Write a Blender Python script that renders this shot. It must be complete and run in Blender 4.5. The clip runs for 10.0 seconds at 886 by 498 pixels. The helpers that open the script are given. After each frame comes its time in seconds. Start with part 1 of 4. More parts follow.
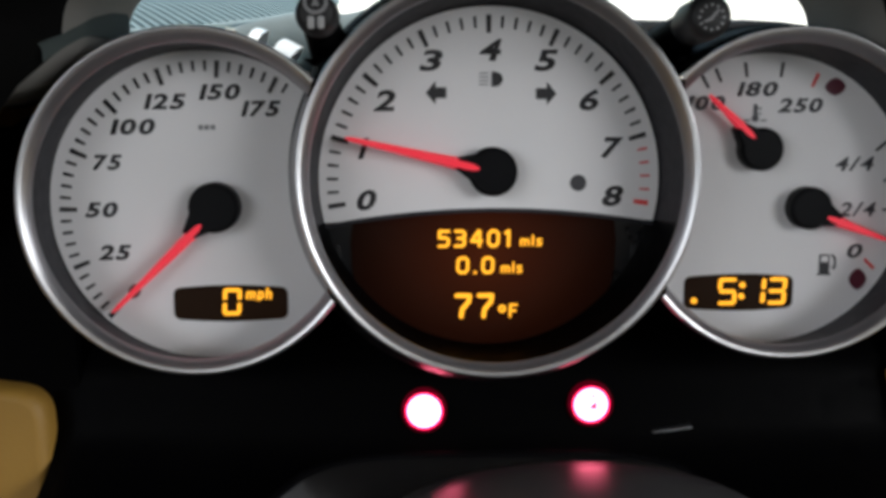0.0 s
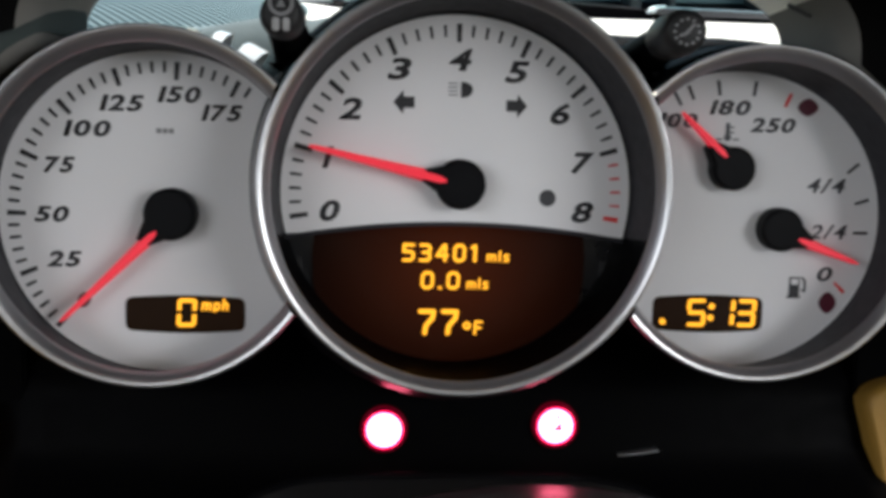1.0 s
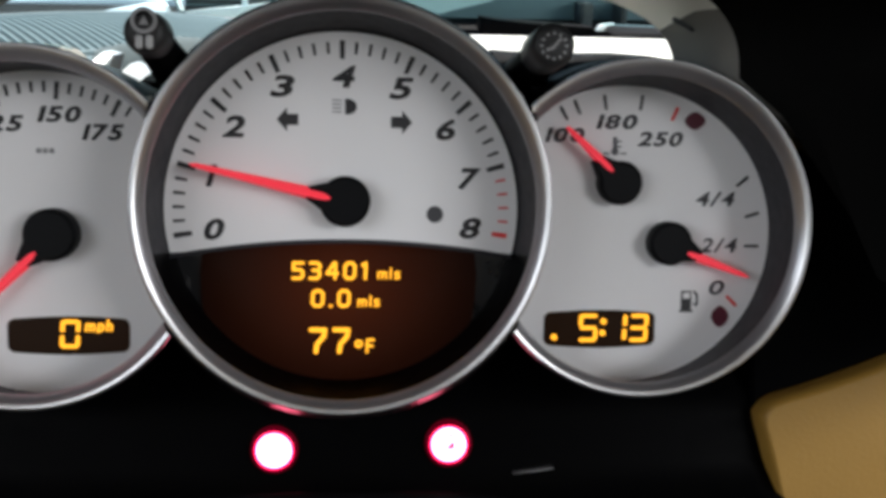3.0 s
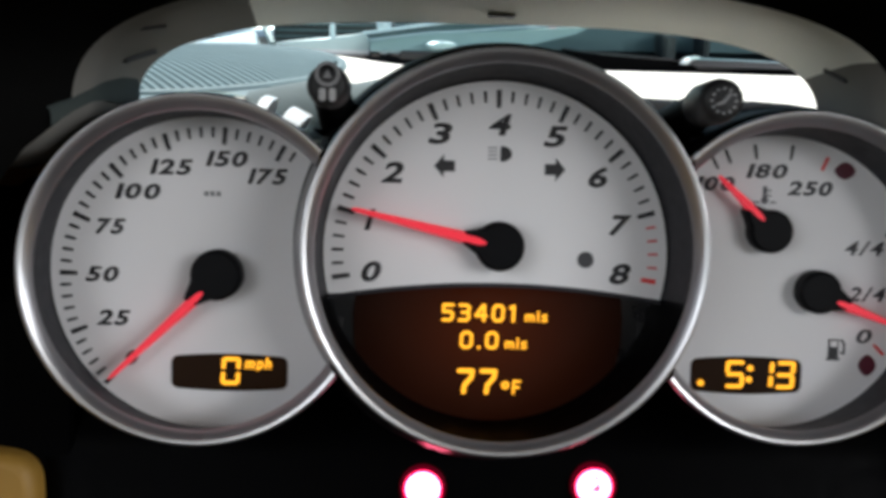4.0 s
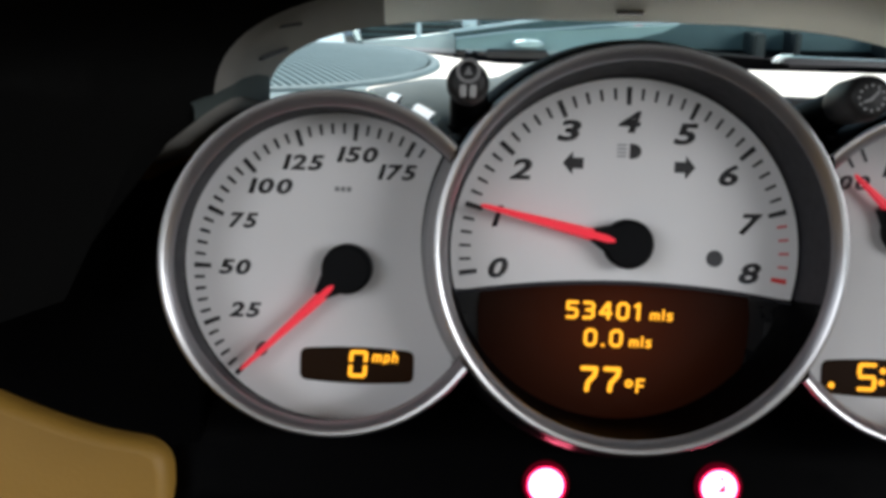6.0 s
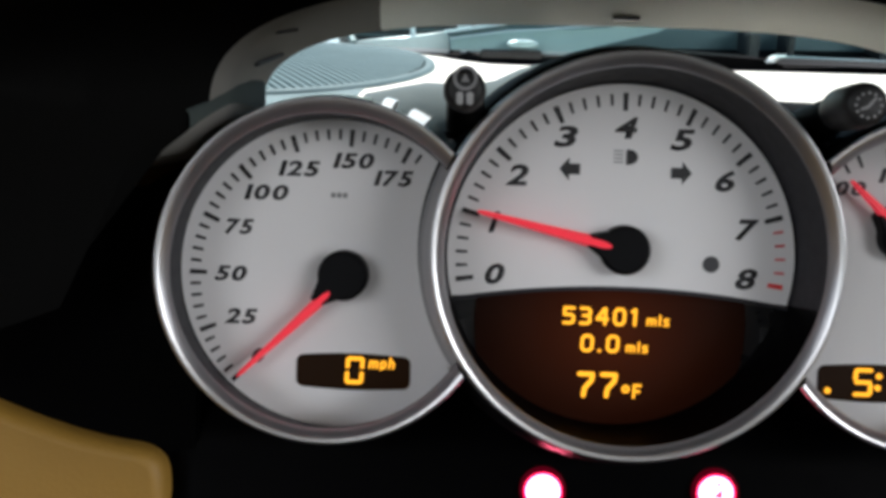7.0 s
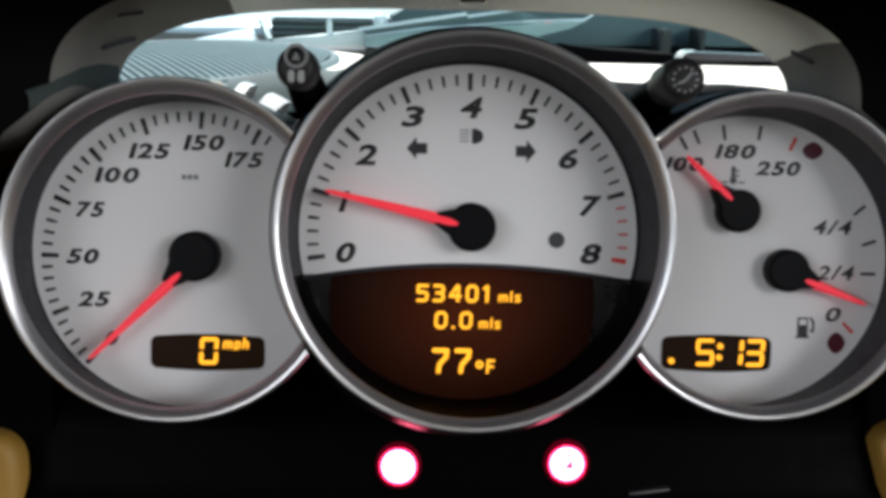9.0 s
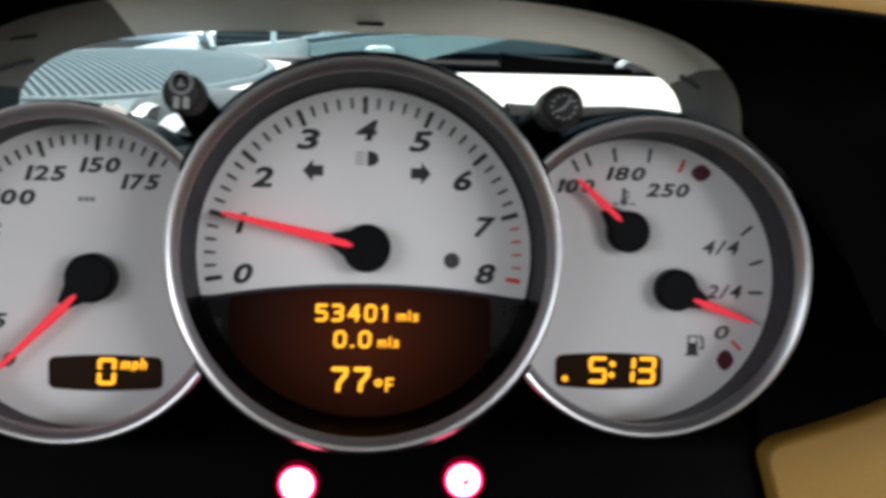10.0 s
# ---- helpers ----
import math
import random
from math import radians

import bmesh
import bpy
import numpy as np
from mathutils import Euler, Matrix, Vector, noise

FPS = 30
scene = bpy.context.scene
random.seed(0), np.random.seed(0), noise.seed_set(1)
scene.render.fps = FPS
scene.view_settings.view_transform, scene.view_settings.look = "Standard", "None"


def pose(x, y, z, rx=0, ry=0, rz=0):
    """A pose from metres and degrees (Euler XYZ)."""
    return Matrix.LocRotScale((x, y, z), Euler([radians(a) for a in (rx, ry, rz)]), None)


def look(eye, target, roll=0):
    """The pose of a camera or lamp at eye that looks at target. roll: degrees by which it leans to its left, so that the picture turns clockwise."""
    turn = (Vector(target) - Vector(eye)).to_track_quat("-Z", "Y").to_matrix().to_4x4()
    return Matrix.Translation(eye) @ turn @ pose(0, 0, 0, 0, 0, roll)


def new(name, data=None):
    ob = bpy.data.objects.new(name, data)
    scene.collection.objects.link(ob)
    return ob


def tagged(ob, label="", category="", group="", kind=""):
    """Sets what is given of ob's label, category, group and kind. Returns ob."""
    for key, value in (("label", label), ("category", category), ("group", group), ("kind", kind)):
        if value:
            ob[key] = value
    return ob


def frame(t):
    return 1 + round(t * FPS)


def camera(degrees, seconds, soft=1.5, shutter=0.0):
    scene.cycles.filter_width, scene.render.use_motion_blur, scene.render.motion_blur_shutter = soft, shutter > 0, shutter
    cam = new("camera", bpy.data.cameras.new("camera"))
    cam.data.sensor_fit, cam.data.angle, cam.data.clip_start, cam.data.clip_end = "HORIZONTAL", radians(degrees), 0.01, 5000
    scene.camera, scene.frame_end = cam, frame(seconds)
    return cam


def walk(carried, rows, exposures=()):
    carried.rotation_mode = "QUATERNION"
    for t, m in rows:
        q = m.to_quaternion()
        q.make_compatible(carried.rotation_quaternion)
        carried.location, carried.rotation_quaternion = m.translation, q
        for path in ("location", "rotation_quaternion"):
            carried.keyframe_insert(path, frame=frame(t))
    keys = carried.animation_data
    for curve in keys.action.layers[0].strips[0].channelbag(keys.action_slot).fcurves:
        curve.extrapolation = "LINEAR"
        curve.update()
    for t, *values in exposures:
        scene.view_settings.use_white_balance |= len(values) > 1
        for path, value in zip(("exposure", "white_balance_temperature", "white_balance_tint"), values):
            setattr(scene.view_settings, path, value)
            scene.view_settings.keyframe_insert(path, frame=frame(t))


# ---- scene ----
cam = camera(50.0, 10.0, soft=3.9, shutter=0.4)
PATH = [
    (0, (-0.02361, -0.33822, 1.00480), (0.01975, 1.64429, 0.74453), -0.35),
    (0.5, (-0.02907, -0.33169, 1.00688), (0.04947, 1.65335, 0.77575), 0.70),
    (1, (-0.02331, -0.32877, 1.00200), (0.09390, 1.65555, 0.78117), 1.21),
    (1.5, (-0.01042, -0.33008, 1.00163), (0.15923, 1.64891, 0.76756), 0.78),
    (2, (0.01113, -0.32889, 1.00210), (0.20053, 1.64996, 0.78235), 0.36),
    (2.2, (0.01627, -0.32934, 0.99850), (0.21283, 1.65013, 0.79106), 0.36),
    (3.3, (0.00621, -0.32952, 1.00581), (0.11693, 1.66061, 0.84111), 0.88),
    (3.5, (-0.00499, -0.33170, 1.00907), (0.09248, 1.66021, 0.85813), 1.08),
    (4, (-0.02638, -0.33343, 1.00941), (0.02249, 1.66132, 0.87309), 1.28),
    (4.5, (-0.03763, -0.32987, 1.00644), (-0.03507, 1.66436, 0.85456), 1.16),
    (5, (-0.04054, -0.33028, 1.00399), (-0.07912, 1.66388, 0.85620), 0.94),
    (5.5, (-0.04645, -0.33457, 1.00503), (-0.11441, 1.65923, 0.86310), 1.28),
    (6, (-0.05030, -0.33515, 1.00797), (-0.12553, 1.65841, 0.86634), 1.69),
    (7.3, (-0.05146, -0.33417, 1.01123), (-0.11141, 1.65897, 0.85701), 1.60),
    (7.5, (-0.04644, -0.33376, 1.00936), (-0.11854, 1.65863, 0.85065), 1.34),
    (8, (-0.04501, -0.33182, 1.00498), (-0.11001, 1.66136, 0.85322), 1.27),
    (8.5, (-0.03179, -0.33651, 1.00679), (-0.03467, 1.65822, 0.86171), 1.25),
    (9, (-0.01308, -0.34004, 1.00277), (0.01368, 1.65531, 0.86913), 0.93),
    (9.5, (-0.00925, -0.34097, 1.00755), (0.04539, 1.65332, 0.86670), 1.31),
    (10, (0.01396, -0.34542, 1.01087), (0.10058, 1.64835, 0.87906), 0.93),
]
# The instruments are laid out in a frame of their own, whose dial faces stand at y = 0;
# the whole cluster leans back by LEANING degrees about a line at z = 1.
LEANING = 12.0
CL = pose(0, 0, 1) @ pose(0, 0, 0, -LEANING) @ pose(0, 0, -1)
walk(cam, [(t, CL @ look(eye, target, roll)) for t, eye, target, roll in PATH], exposures=[(0.0, 0.54), (1.0, 0.62), (2.0, 0.70), (3.5, 0.70), (4.5, 0.59), (8.0, 0.59), (9.0, 0.66), (10.0, 0.72)])

# ---- light ----
world = bpy.data.worlds.new("sky")
scene.world = world
world.use_nodes = True
wn = world.node_tree
sky = wn.nodes.new("ShaderNodeTexSky")
sky.sky_type = "NISHITA"
sky.sun_disc = False
sky.sun_elevation = radians(51)
sky.sun_rotation = radians(-9)
wn.links.new(sky.outputs[0], wn.nodes["Background"].inputs[0])
wn.nodes["Background"].inputs[1].default_value = 0.12

sun = new("sun", bpy.data.lights.new("sun", "SUN"))
sun.data.energy = 5.0
sun.data.angle = radians(0.6)
sun.data.color = (1.0, 0.97, 0.92)
sun.matrix_world = look((-0.16 * 6, 6.0, 0.6 + 6.08 * math.tan(radians(51))), (0.0, 0.0, 0.6))


def window_light(name, eye, target, w, h, watts, color):
    lamp = new(name, bpy.data.lights.new(name, "AREA"))
    lamp.data.shape, lamp.data.size, lamp.data.size_y = "RECTANGLE", w, h
    lamp.data.energy, lamp.data.color = watts, color
    lamp.matrix_world = look(eye, target)
    return lamp


window_light("window_light_left", (-0.78, -0.75, 1.38), (0.0, -0.1, 1.0), 0.95, 0.36, 3.1, (0.985, 0.98, 0.99))
window_light("window_light_right", (0.98, -0.75, 1.38), (0.0, -0.1, 1.0), 0.95, 0.36, 8.2, (0.985, 0.98, 0.99))


# ---- materials ----
def mat(name, color, rough=0.5, metal=0.0, vary=0.12, scale=60.0, bump=0.0, bump_scale=900.0, coat=0.0, spec=0.5, rough_vary=0.12):
    m = bpy.data.materials.new(name)
    m.use_nodes = True
    nt = m.node_tree
    b = nt.nodes["Principled BSDF"]
    b.inputs["Roughness"].default_value = rough
    b.inputs["Metallic"].default_value = metal
    b.inputs["Coat Weight"].default_value = coat
    b.inputs["Specular IOR Level"].default_value = spec
    co = nt.nodes.new("ShaderNodeTexCoord")
    n = nt.nodes.new("ShaderNodeTexNoise")
    n.inputs["Scale"].default_value = scale
    n.inputs["Detail"].default_value = 5.0
    nt.links.new(co.outputs["Object"], n.inputs["Vector"])
    ramp = nt.nodes.new("ShaderNodeMix")
    ramp.data_type = "RGBA"
    ramp.inputs[6].default_value = (*[c * (1 - vary) for c in color], 1)
    ramp.inputs[7].default_value = (*[min(1, c * (1 + vary)) for c in color], 1)
    nt.links.new(n.outputs["Fac"], ramp.inputs[0])
    nt.links.new(ramp.outputs[2], b.inputs["Base Color"])
    if rough_vary:
        n2 = nt.nodes.new("ShaderNodeTexNoise")
        n2.inputs["Scale"].default_value = scale * 4
        nt.links.new(co.outputs["Object"], n2.inputs["Vector"])
        mr = nt.nodes.new("ShaderNodeMapRange")
        mr.inputs["To Min"].default_value = max(0.02, rough - rough_vary)
        mr.inputs["To Max"].default_value = min(1.0, rough + rough_vary)
        nt.links.new(n2.outputs["Fac"], mr.inputs["Value"])
        nt.links.new(mr.outputs[0], b.inputs["Roughness"])
    if bump:
        n3 = nt.nodes.new("ShaderNodeTexNoise")
        n3.inputs["Scale"].default_value = bump_scale
        n3.inputs["Detail"].default_value = 3.0
        nt.links.new(co.outputs["Object"], n3.inputs["Vector"])
        bp = nt.nodes.new("ShaderNodeBump")
        bp.inputs["Strength"].default_value = bump
        bp.inputs["Distance"].default_value = 0.0006
        nt.links.new(n3.outputs["Fac"], bp.inputs["Height"])
        nt.links.new(bp.outputs[0], b.inputs["Normal"])
    return m


def glow(name, color, strength, base=(0.02, 0.01, 0.01), spec=0.3):
    m = mat(name, base, 0.35, vary=0.1, spec=spec)
    b = m.node_tree.nodes["Principled BSDF"]
    b.inputs["Emission Color"].default_value = (*color, 1)
    b.inputs["Emission Strength"].default_value = strength
    return m


M_DIAL = mat("silver_dial", (0.735, 0.728, 0.732), 0.55, 0.0, 0.05, 14.0, 0.05, 2500.0)
M_CHROME = mat("satin_silver", (0.61, 0.61, 0.62), 0.38, 1.0, 0.03, 20.0, rough_vary=0.03)
M_BEVEL = mat("brushed_silver", (0.47, 0.47, 0.485), 0.30, 0.92, 0.04, 20.0, rough_vary=0.04)
M_SATIN = mat("satin_side", (0.36, 0.36, 0.37), 0.42, 0.35, 0.05, 30.0, rough_vary=0.05)
M_TUBE = mat("shroud_black", (0.022, 0.022, 0.026), 0.55, 0.0, 0.2, 60.0, spec=0.2)
M_BLACK = mat("housing_black", (0.0018, 0.0018, 0.0021), 0.6, 0.0, 0.25, 40.0, 0.15, 1500.0, spec=0.025)
M_MATTE = mat("matt_black", (0.004, 0.004, 0.0045), 0.95, 0.0, 0.2, 40.0, spec=0.0, rough_vary=0.0)
M_PANELBLACK = mat("panel_black", (0.0010, 0.0010, 0.0012), 0.45, 0.0, 0.2, 40.0, spec=0.02)
M_GLOSS = mat("gloss_black", (0.004, 0.004, 0.005), 0.30, 0.0, 0.2, 40.0, spec=0.85)
M_SHINE = mat("shiny_black", (0.004, 0.004, 0.005), 0.16, 0.0, 0.2, 40.0, spec=0.2, rough_vary=0.04)
M_INK = mat("black_ink", (0.018, 0.018, 0.020), 0.5, 0.0, 0.1)
M_SOFTINK = mat("grey_ink", (0.055, 0.055, 0.06), 0.5, 0.0, 0.1)
M_FADED = mat("unlit_lamp_ink", (0.30, 0.30, 0.31), 0.5, 0.0, 0.1)
M_REDINK = mat("red_ink", (0.75, 0.05, 0.05), 0.5, 0.0, 0.08)
M_DARKRED = mat("dark_red_lamp", (0.10, 0.018, 0.032), 0.35, 0.0, 0.1)
M_NEEDLE = glow("red_needle", (1.0, 0.05, 0.09), 0.24, (0.80, 0.03, 0.045))
M_HUB = mat("hub_black", (0.004, 0.0042, 0.005), 0.5, 0.0, 0.2, 80.0, spec=0.10)
M_KNOB = mat("knob_black", (0.016, 0.016, 0.0165), 0.5, 0.0, 0.2, 80.0, 0.1, 1200.0, spec=0.3)
M_LCD = glow("lcd_brown", (0.35, 0.10, 0.01), 0.012, (0.006, 0.004, 0.002), 0.12)
M_PANEL = glow("display_brown", (0.50, 0.085, 0.015), 0.020, (0.006, 0.003, 0.002), 0.1)


def uneven_backlight(m, cx, cz, rx, rz):
    """The lamp behind a display is brightest in its middle."""
    nt = m.node_tree
    co = nt.nodes.new("ShaderNodeTexCoord")
    mp = nt.nodes.new("ShaderNodeMapping")
    mp.inputs["Location"].default_value = (-cx / rx, 0.0, -cz / rz)
    mp.inputs["Scale"].default_value = (1 / rx, 0.0, 1 / rz)
    nt.links.new(co.outputs["Object"], mp.inputs["Vector"])
    gr = nt.nodes.new("ShaderNodeTexGradient")
    gr.gradient_type = "QUADRATIC_SPHERE"
    nt.links.new(mp.outputs[0], gr.inputs["Vector"])
    k = nt.nodes.new("ShaderNodeMath")
    k.operation = "MULTIPLY_ADD"
    k.inputs[1].default_value, k.inputs[2].default_value = 0.064, 0.0015
    nt.links.new(gr.outputs["Fac"], k.inputs[0])
    nt.links.new(k.outputs[0], nt.nodes["Principled BSDF"].inputs["Emission Strength"])


uneven_backlight(M_PANEL, -0.001, -0.028, 0.062, 0.054)
M_AMBER = glow("amber_segment", (1.0, 0.40, 0.02), 1.0, (0.4, 0.2, 0.02))
M_LED = glow("red_lamp", (1.0, 0.145, 0.25), 7.2, (0.6, 0.05, 0.1))
M_LEDRIM = glow("red_lamp_rim", (1.0, 0.003, 0.08), 1.7, (0.5, 0.01, 0.05))
M_HALO = glow("lamp_halo", (1.0, 0.0, 0.07), 0.05, (0.02, 0.001, 0.003), 0.05)
M_LEDINK = glow("red_lamp_symbol", (1.0, 0.03, 0.12), 0.4, (0.3, 0.02, 0.05))
M_TAN = mat("tan_leather", (0.30, 0.165, 0.027), 0.55, 0.0, 0.12, 22.0, 0.22, 650.0)
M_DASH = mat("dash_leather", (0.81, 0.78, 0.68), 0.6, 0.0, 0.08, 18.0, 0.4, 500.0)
M_GRILLE = mat("grille_grey", (0.14, 0.20, 0.21), 0.7, 0.0, 0.1, 40.0, spec=0.1)
M_SADDLE = mat("saddle_grey", (0.115, 0.150, 0.155), 0.75, 0.0, 0.12, 40.0, 0.2, 700.0, spec=0.08)
M_SYMBOLPALE = mat("pale_grey_symbol", (0.38, 0.38, 0.38), 0.5, 0.0, 0.1)
M_SYMBOL = mat("grey_symbol", (0.22, 0.22, 0.225), 0.5, 0.0, 0.1)
M_COLUMN = mat("column_plastic", (0.05, 0.05, 0.052), 0.32, 0.0, 0.05, 40.0, spec=0.10, rough_vary=0.02)
M_EDGE = mat("edge_black", (0.003, 0.003, 0.0035), 0.22, 0.0, 0.1, 40.0, spec=0.16, rough_vary=0.02)
M_COWL = mat("cowl_grey", (0.085, 0.135, 0.142), 0.55, 0.0, 0.25, 12.0)
M_WIPER = mat("wiper_black", (0.02, 0.022, 0.024), 0.35, 0.0, 0.2, 30.0)
M_PAINT = mat("pale_paint", (0.80, 0.84, 0.84), 0.25, 0.0, 0.04, 8.0, coat=0.6)
M_BLADE = mat("blade_grey", (0.34, 0.45, 0.46), 0.5, 0.0, 0.15, 30.0)
M_PALE = mat("pale_metal", (0.66, 0.74, 0.74), 0.4, 0.3, 0.10, 30.0)
M_LINER = mat("headliner_cloth", (0.50, 0.48, 0.45), 0.9, 0.0, 0.06, 40.0, 0.4, 400.0)
M_JET = mat("jet_white", (0.80, 0.84, 0.84), 0.4)
M_CARPET = mat("carpet", (0.06, 0.055, 0.05), 0.95, 0.0, 0.2, 60.0, 0.5, 500.0)
M_GROUND = mat("concrete", (0.42, 0.42, 0.40), 0.85, 0.0, 0.12, 1.5, 0.4, 60.0)


def glass_material():
    m = bpy.data.materials.new("tinted_glass")
    m.use_nodes = True
    nt = m.node_tree
    nt.nodes.remove(nt.nodes["Principled BSDF"])
    tr = nt.nodes.new("ShaderNodeBsdfTransparent")
    tr.inputs[0].default_value = (0.72, 0.88, 0.88, 1)
    gl = nt.nodes.new("ShaderNodeBsdfGlossy")
    gl.inputs["Roughness"].default_value = 0.02
    fr = nt.nodes.new("ShaderNodeFresnel")
    fr.inputs[0].default_value = 1.35
    mx = nt.nodes.new("ShaderNodeMixShader")
    faint = nt.nodes.new("ShaderNodeMath")
    faint.operation = "MULTIPLY"
    faint.inputs[1].default_value = 0.02
    nt.links.new(fr.outputs[0], faint.inputs[0])
    nt.links.new(faint.outputs[0], mx.inputs[0])
    nt.links.new(tr.outputs[0], mx.inputs[1])
    nt.links.new(gl.outputs[0], mx.inputs[2])
    nt.links.new(mx.outputs[0], nt.nodes["Material Output"].inputs[0])
    return m


M_GLASS = glass_material()


# ---- building helpers ----
def thing(name, label, category, origin=(0, 0, 1), frame_of=None, group="", kind=""):
    """A top-level Empty at a point of the cluster's frame, or of the level world where frame_of is given."""
    ob = new(name)
    ob.empty_display_size = 0.01
    ob.matrix_world = (CL if frame_of is None else frame_of) @ pose(*origin)
    ob["ox"], ob["oy"], ob["oz"] = origin
    return tagged(ob, label, category, group, kind)


def mesh_of(name, bm, material, smooth=False):
    me = bpy.data.meshes.new(name)
    bmesh.ops.recalc_face_normals(bm, faces=bm.faces)
    bm.to_mesh(me)
    bm.free()
    me.materials.append(material)
    if smooth:
        me.shade_smooth()
    return me


def part(name, bm, material, parent, label="", smooth=False, top=None, category=""):
    """Links a bmesh, given in the thing's frame, as one mesh under a thing or under a part."""
    root = parent
    while root.parent is not None:
        root = root.parent
    off = Vector((root["ox"], root["oy"], root["oz"]))
    bmesh.ops.translate(bm, verts=bm.verts, vec=-off)
    ob = new(name, mesh_of(name, bm, material, smooth))
    ob.parent = parent
    return tagged(ob, label, category)


def solo(name, bm, material, label, category, origin=(0, 0, 1), frame_of=None, group="", kind="", smooth=False):
    """One mesh that is a thing by itself."""
    bmesh.ops.translate(bm, verts=bm.verts, vec=-Vector(origin))
    ob = new(name, mesh_of(name, bm, material, smooth))
    ob.matrix_world = (CL if frame_of is None else frame_of) @ pose(*origin)
    return tagged(ob, label, category, group, kind)


def shared(name, me, parent, x, y, z, turn=0.0):
    """A piece on a shared mesh, at a point of the thing's frame, turned in the plane of the dial."""
    root = parent
    while root.parent is not None:
        root = root.parent
    ob = new(name, me)
    ob.parent = parent
    ob.matrix_basis = pose(x - root["ox"], y - root["oy"], z - root["oz"], 0, -turn, 0)
    return ob


def prism(pts, y0, y1, bm=None, bevel=0.0):
    """A flat piece with the outline pts (x, z) between the depths y0 (front) and y1, its front edge softened."""
    bm = bm or bmesh.new()
    c = Vector((sum(p[0] for p in pts) / len(pts), sum(p[1] for p in pts) / len(pts)))
    rows = []
    if bevel:
        inner = []
        for x, z in pts:
            d = Vector((x, z)) - c
            k = max(0.0, 1 - bevel / max(d.length, 1e-6))
            inner.append((c.x + d.x * k, c.y + d.y * k))
        rows.append([bm.verts.new((x, y0, z)) for x, z in inner])
        rows.append([bm.verts.new((x, y0 + bevel, z)) for x, z in pts])
    else:
        rows.append([bm.verts.new((x, y0, z)) for x, z in pts])
    rows.append([bm.verts.new((x, y1, z)) for x, z in pts])
    n = len(pts)
    for a, b in zip(rows, rows[1:]):
        for i in range(n):
            bm.faces.new((a[i], a[(i + 1) % n], b[(i + 1) % n], b[i]))
    bm.faces.new(rows[0])
    bm.faces.new(rows[-1][::-1])
    return bm


def box(x0, x1, y0, y1, z0, z1, bm=None, bevel=0.0):
    bm = bm or bmesh.new()
    own = bmesh.new()
    bmesh.ops.create_cube(own, size=1.0)
    for v in own.verts:
        v.co = Vector(((x0 + x1) / 2 + v.co.x * (x1 - x0), (y0 + y1) / 2 + v.co.y * (y1 - y0), (z0 + z1) / 2 + v.co.z * (z1 - z0)))
    if bevel:
        bmesh.ops.bevel(own, geom=list(own.edges), offset=bevel, segments=3, affect="EDGES")
    me = bpy.data.meshes.new("scratch")
    own.to_mesh(me)
    own.free()
    bm.from_mesh(me)
    bpy.data.meshes.remove(me)
    return bm


def disc_pts(cx, cz, r, n=64, a0=0.0, a1=360.0):
    full = abs(a1 - a0 - 360) < 1e-6
    return [(cx + r * math.cos(radians(a0 + (a1 - a0) * i / (n if full else n - 1))), cz + r * math.sin(radians(a0 + (a1 - a0) * i / (n if full else n - 1)))) for i in range(n)]


def rounded(x0, x1, z0, z1, r, bulge=0.0, n=6):
    """A rounded rectangle (x, z), whose upper and lower sides may bow outwards."""
    out = []
    for cx, cz, a in ((x1 - r, z1 - r, 0), (x0 + r, z1 - r, 90), (x0 + r, z0 + r, 180), (x1 - r, z0 + r, 270)):
        out += [(cx + r * math.cos(radians(a + 90 * i / n)), cz + r * math.sin(radians(a + 90 * i / n))) for i in range(n + 1)]
        if a in (0, 180) and bulge:
            zz, s = (z1, 1) if a == 0 else (z0, -1)
            xs = (x1 - r, x0 + r) if a == 0 else (x0 + r, x1 - r)
            out += [(xs[0] + (xs[1] - xs[0]) * k / 6, zz + s * bulge * math.sin(math.pi * k / 6)) for k in range(1, 6)]
    return out


def clip_angles(c, r, cut, big):
    """The arc of the circle (c, r) that lies outside the circle (cut, big), in degrees."""
    d = Vector(cut) - Vector(c)
    k = (d.length ** 2 + r * r - big * big) / (2 * d.length * r)
    if k >= 1:
        return 0.0, 360.0
    half, mid = math.degrees(math.acos(max(-1, k))), math.degrees(math.atan2(d.y, d.x))
    return mid + half, mid + 360 - half


def revolve(profile, front, back, y_front, y_back, cut=None, n=160, arc=None):
    """A ring from a profile of (radius, depth); its centre shifts from front to back; cut = (centre, radius) trims it."""
    bm = bmesh.new()
    rows = []
    for r, y in profile:
        k = (y - y_front) / (y_back - y_front)
        c = (front[0] + (back[0] - front[0]) * k, front[1] + (back[1] - front[1]) * k)
        a0, a1 = clip_angles(c, r, *cut) if cut else arc or (0.0, 360.0)
        rows.append([bm.verts.new((x, y, z)) for x, z in disc_pts(*c, r, n, a0, a1)])
    for a, b in zip(rows, rows[1:]):
        for i in range(n - 1 if cut or arc else n):
            bm.faces.new((a[i], a[(i + 1) % n], b[(i + 1) % n], b[i]))
    return bm


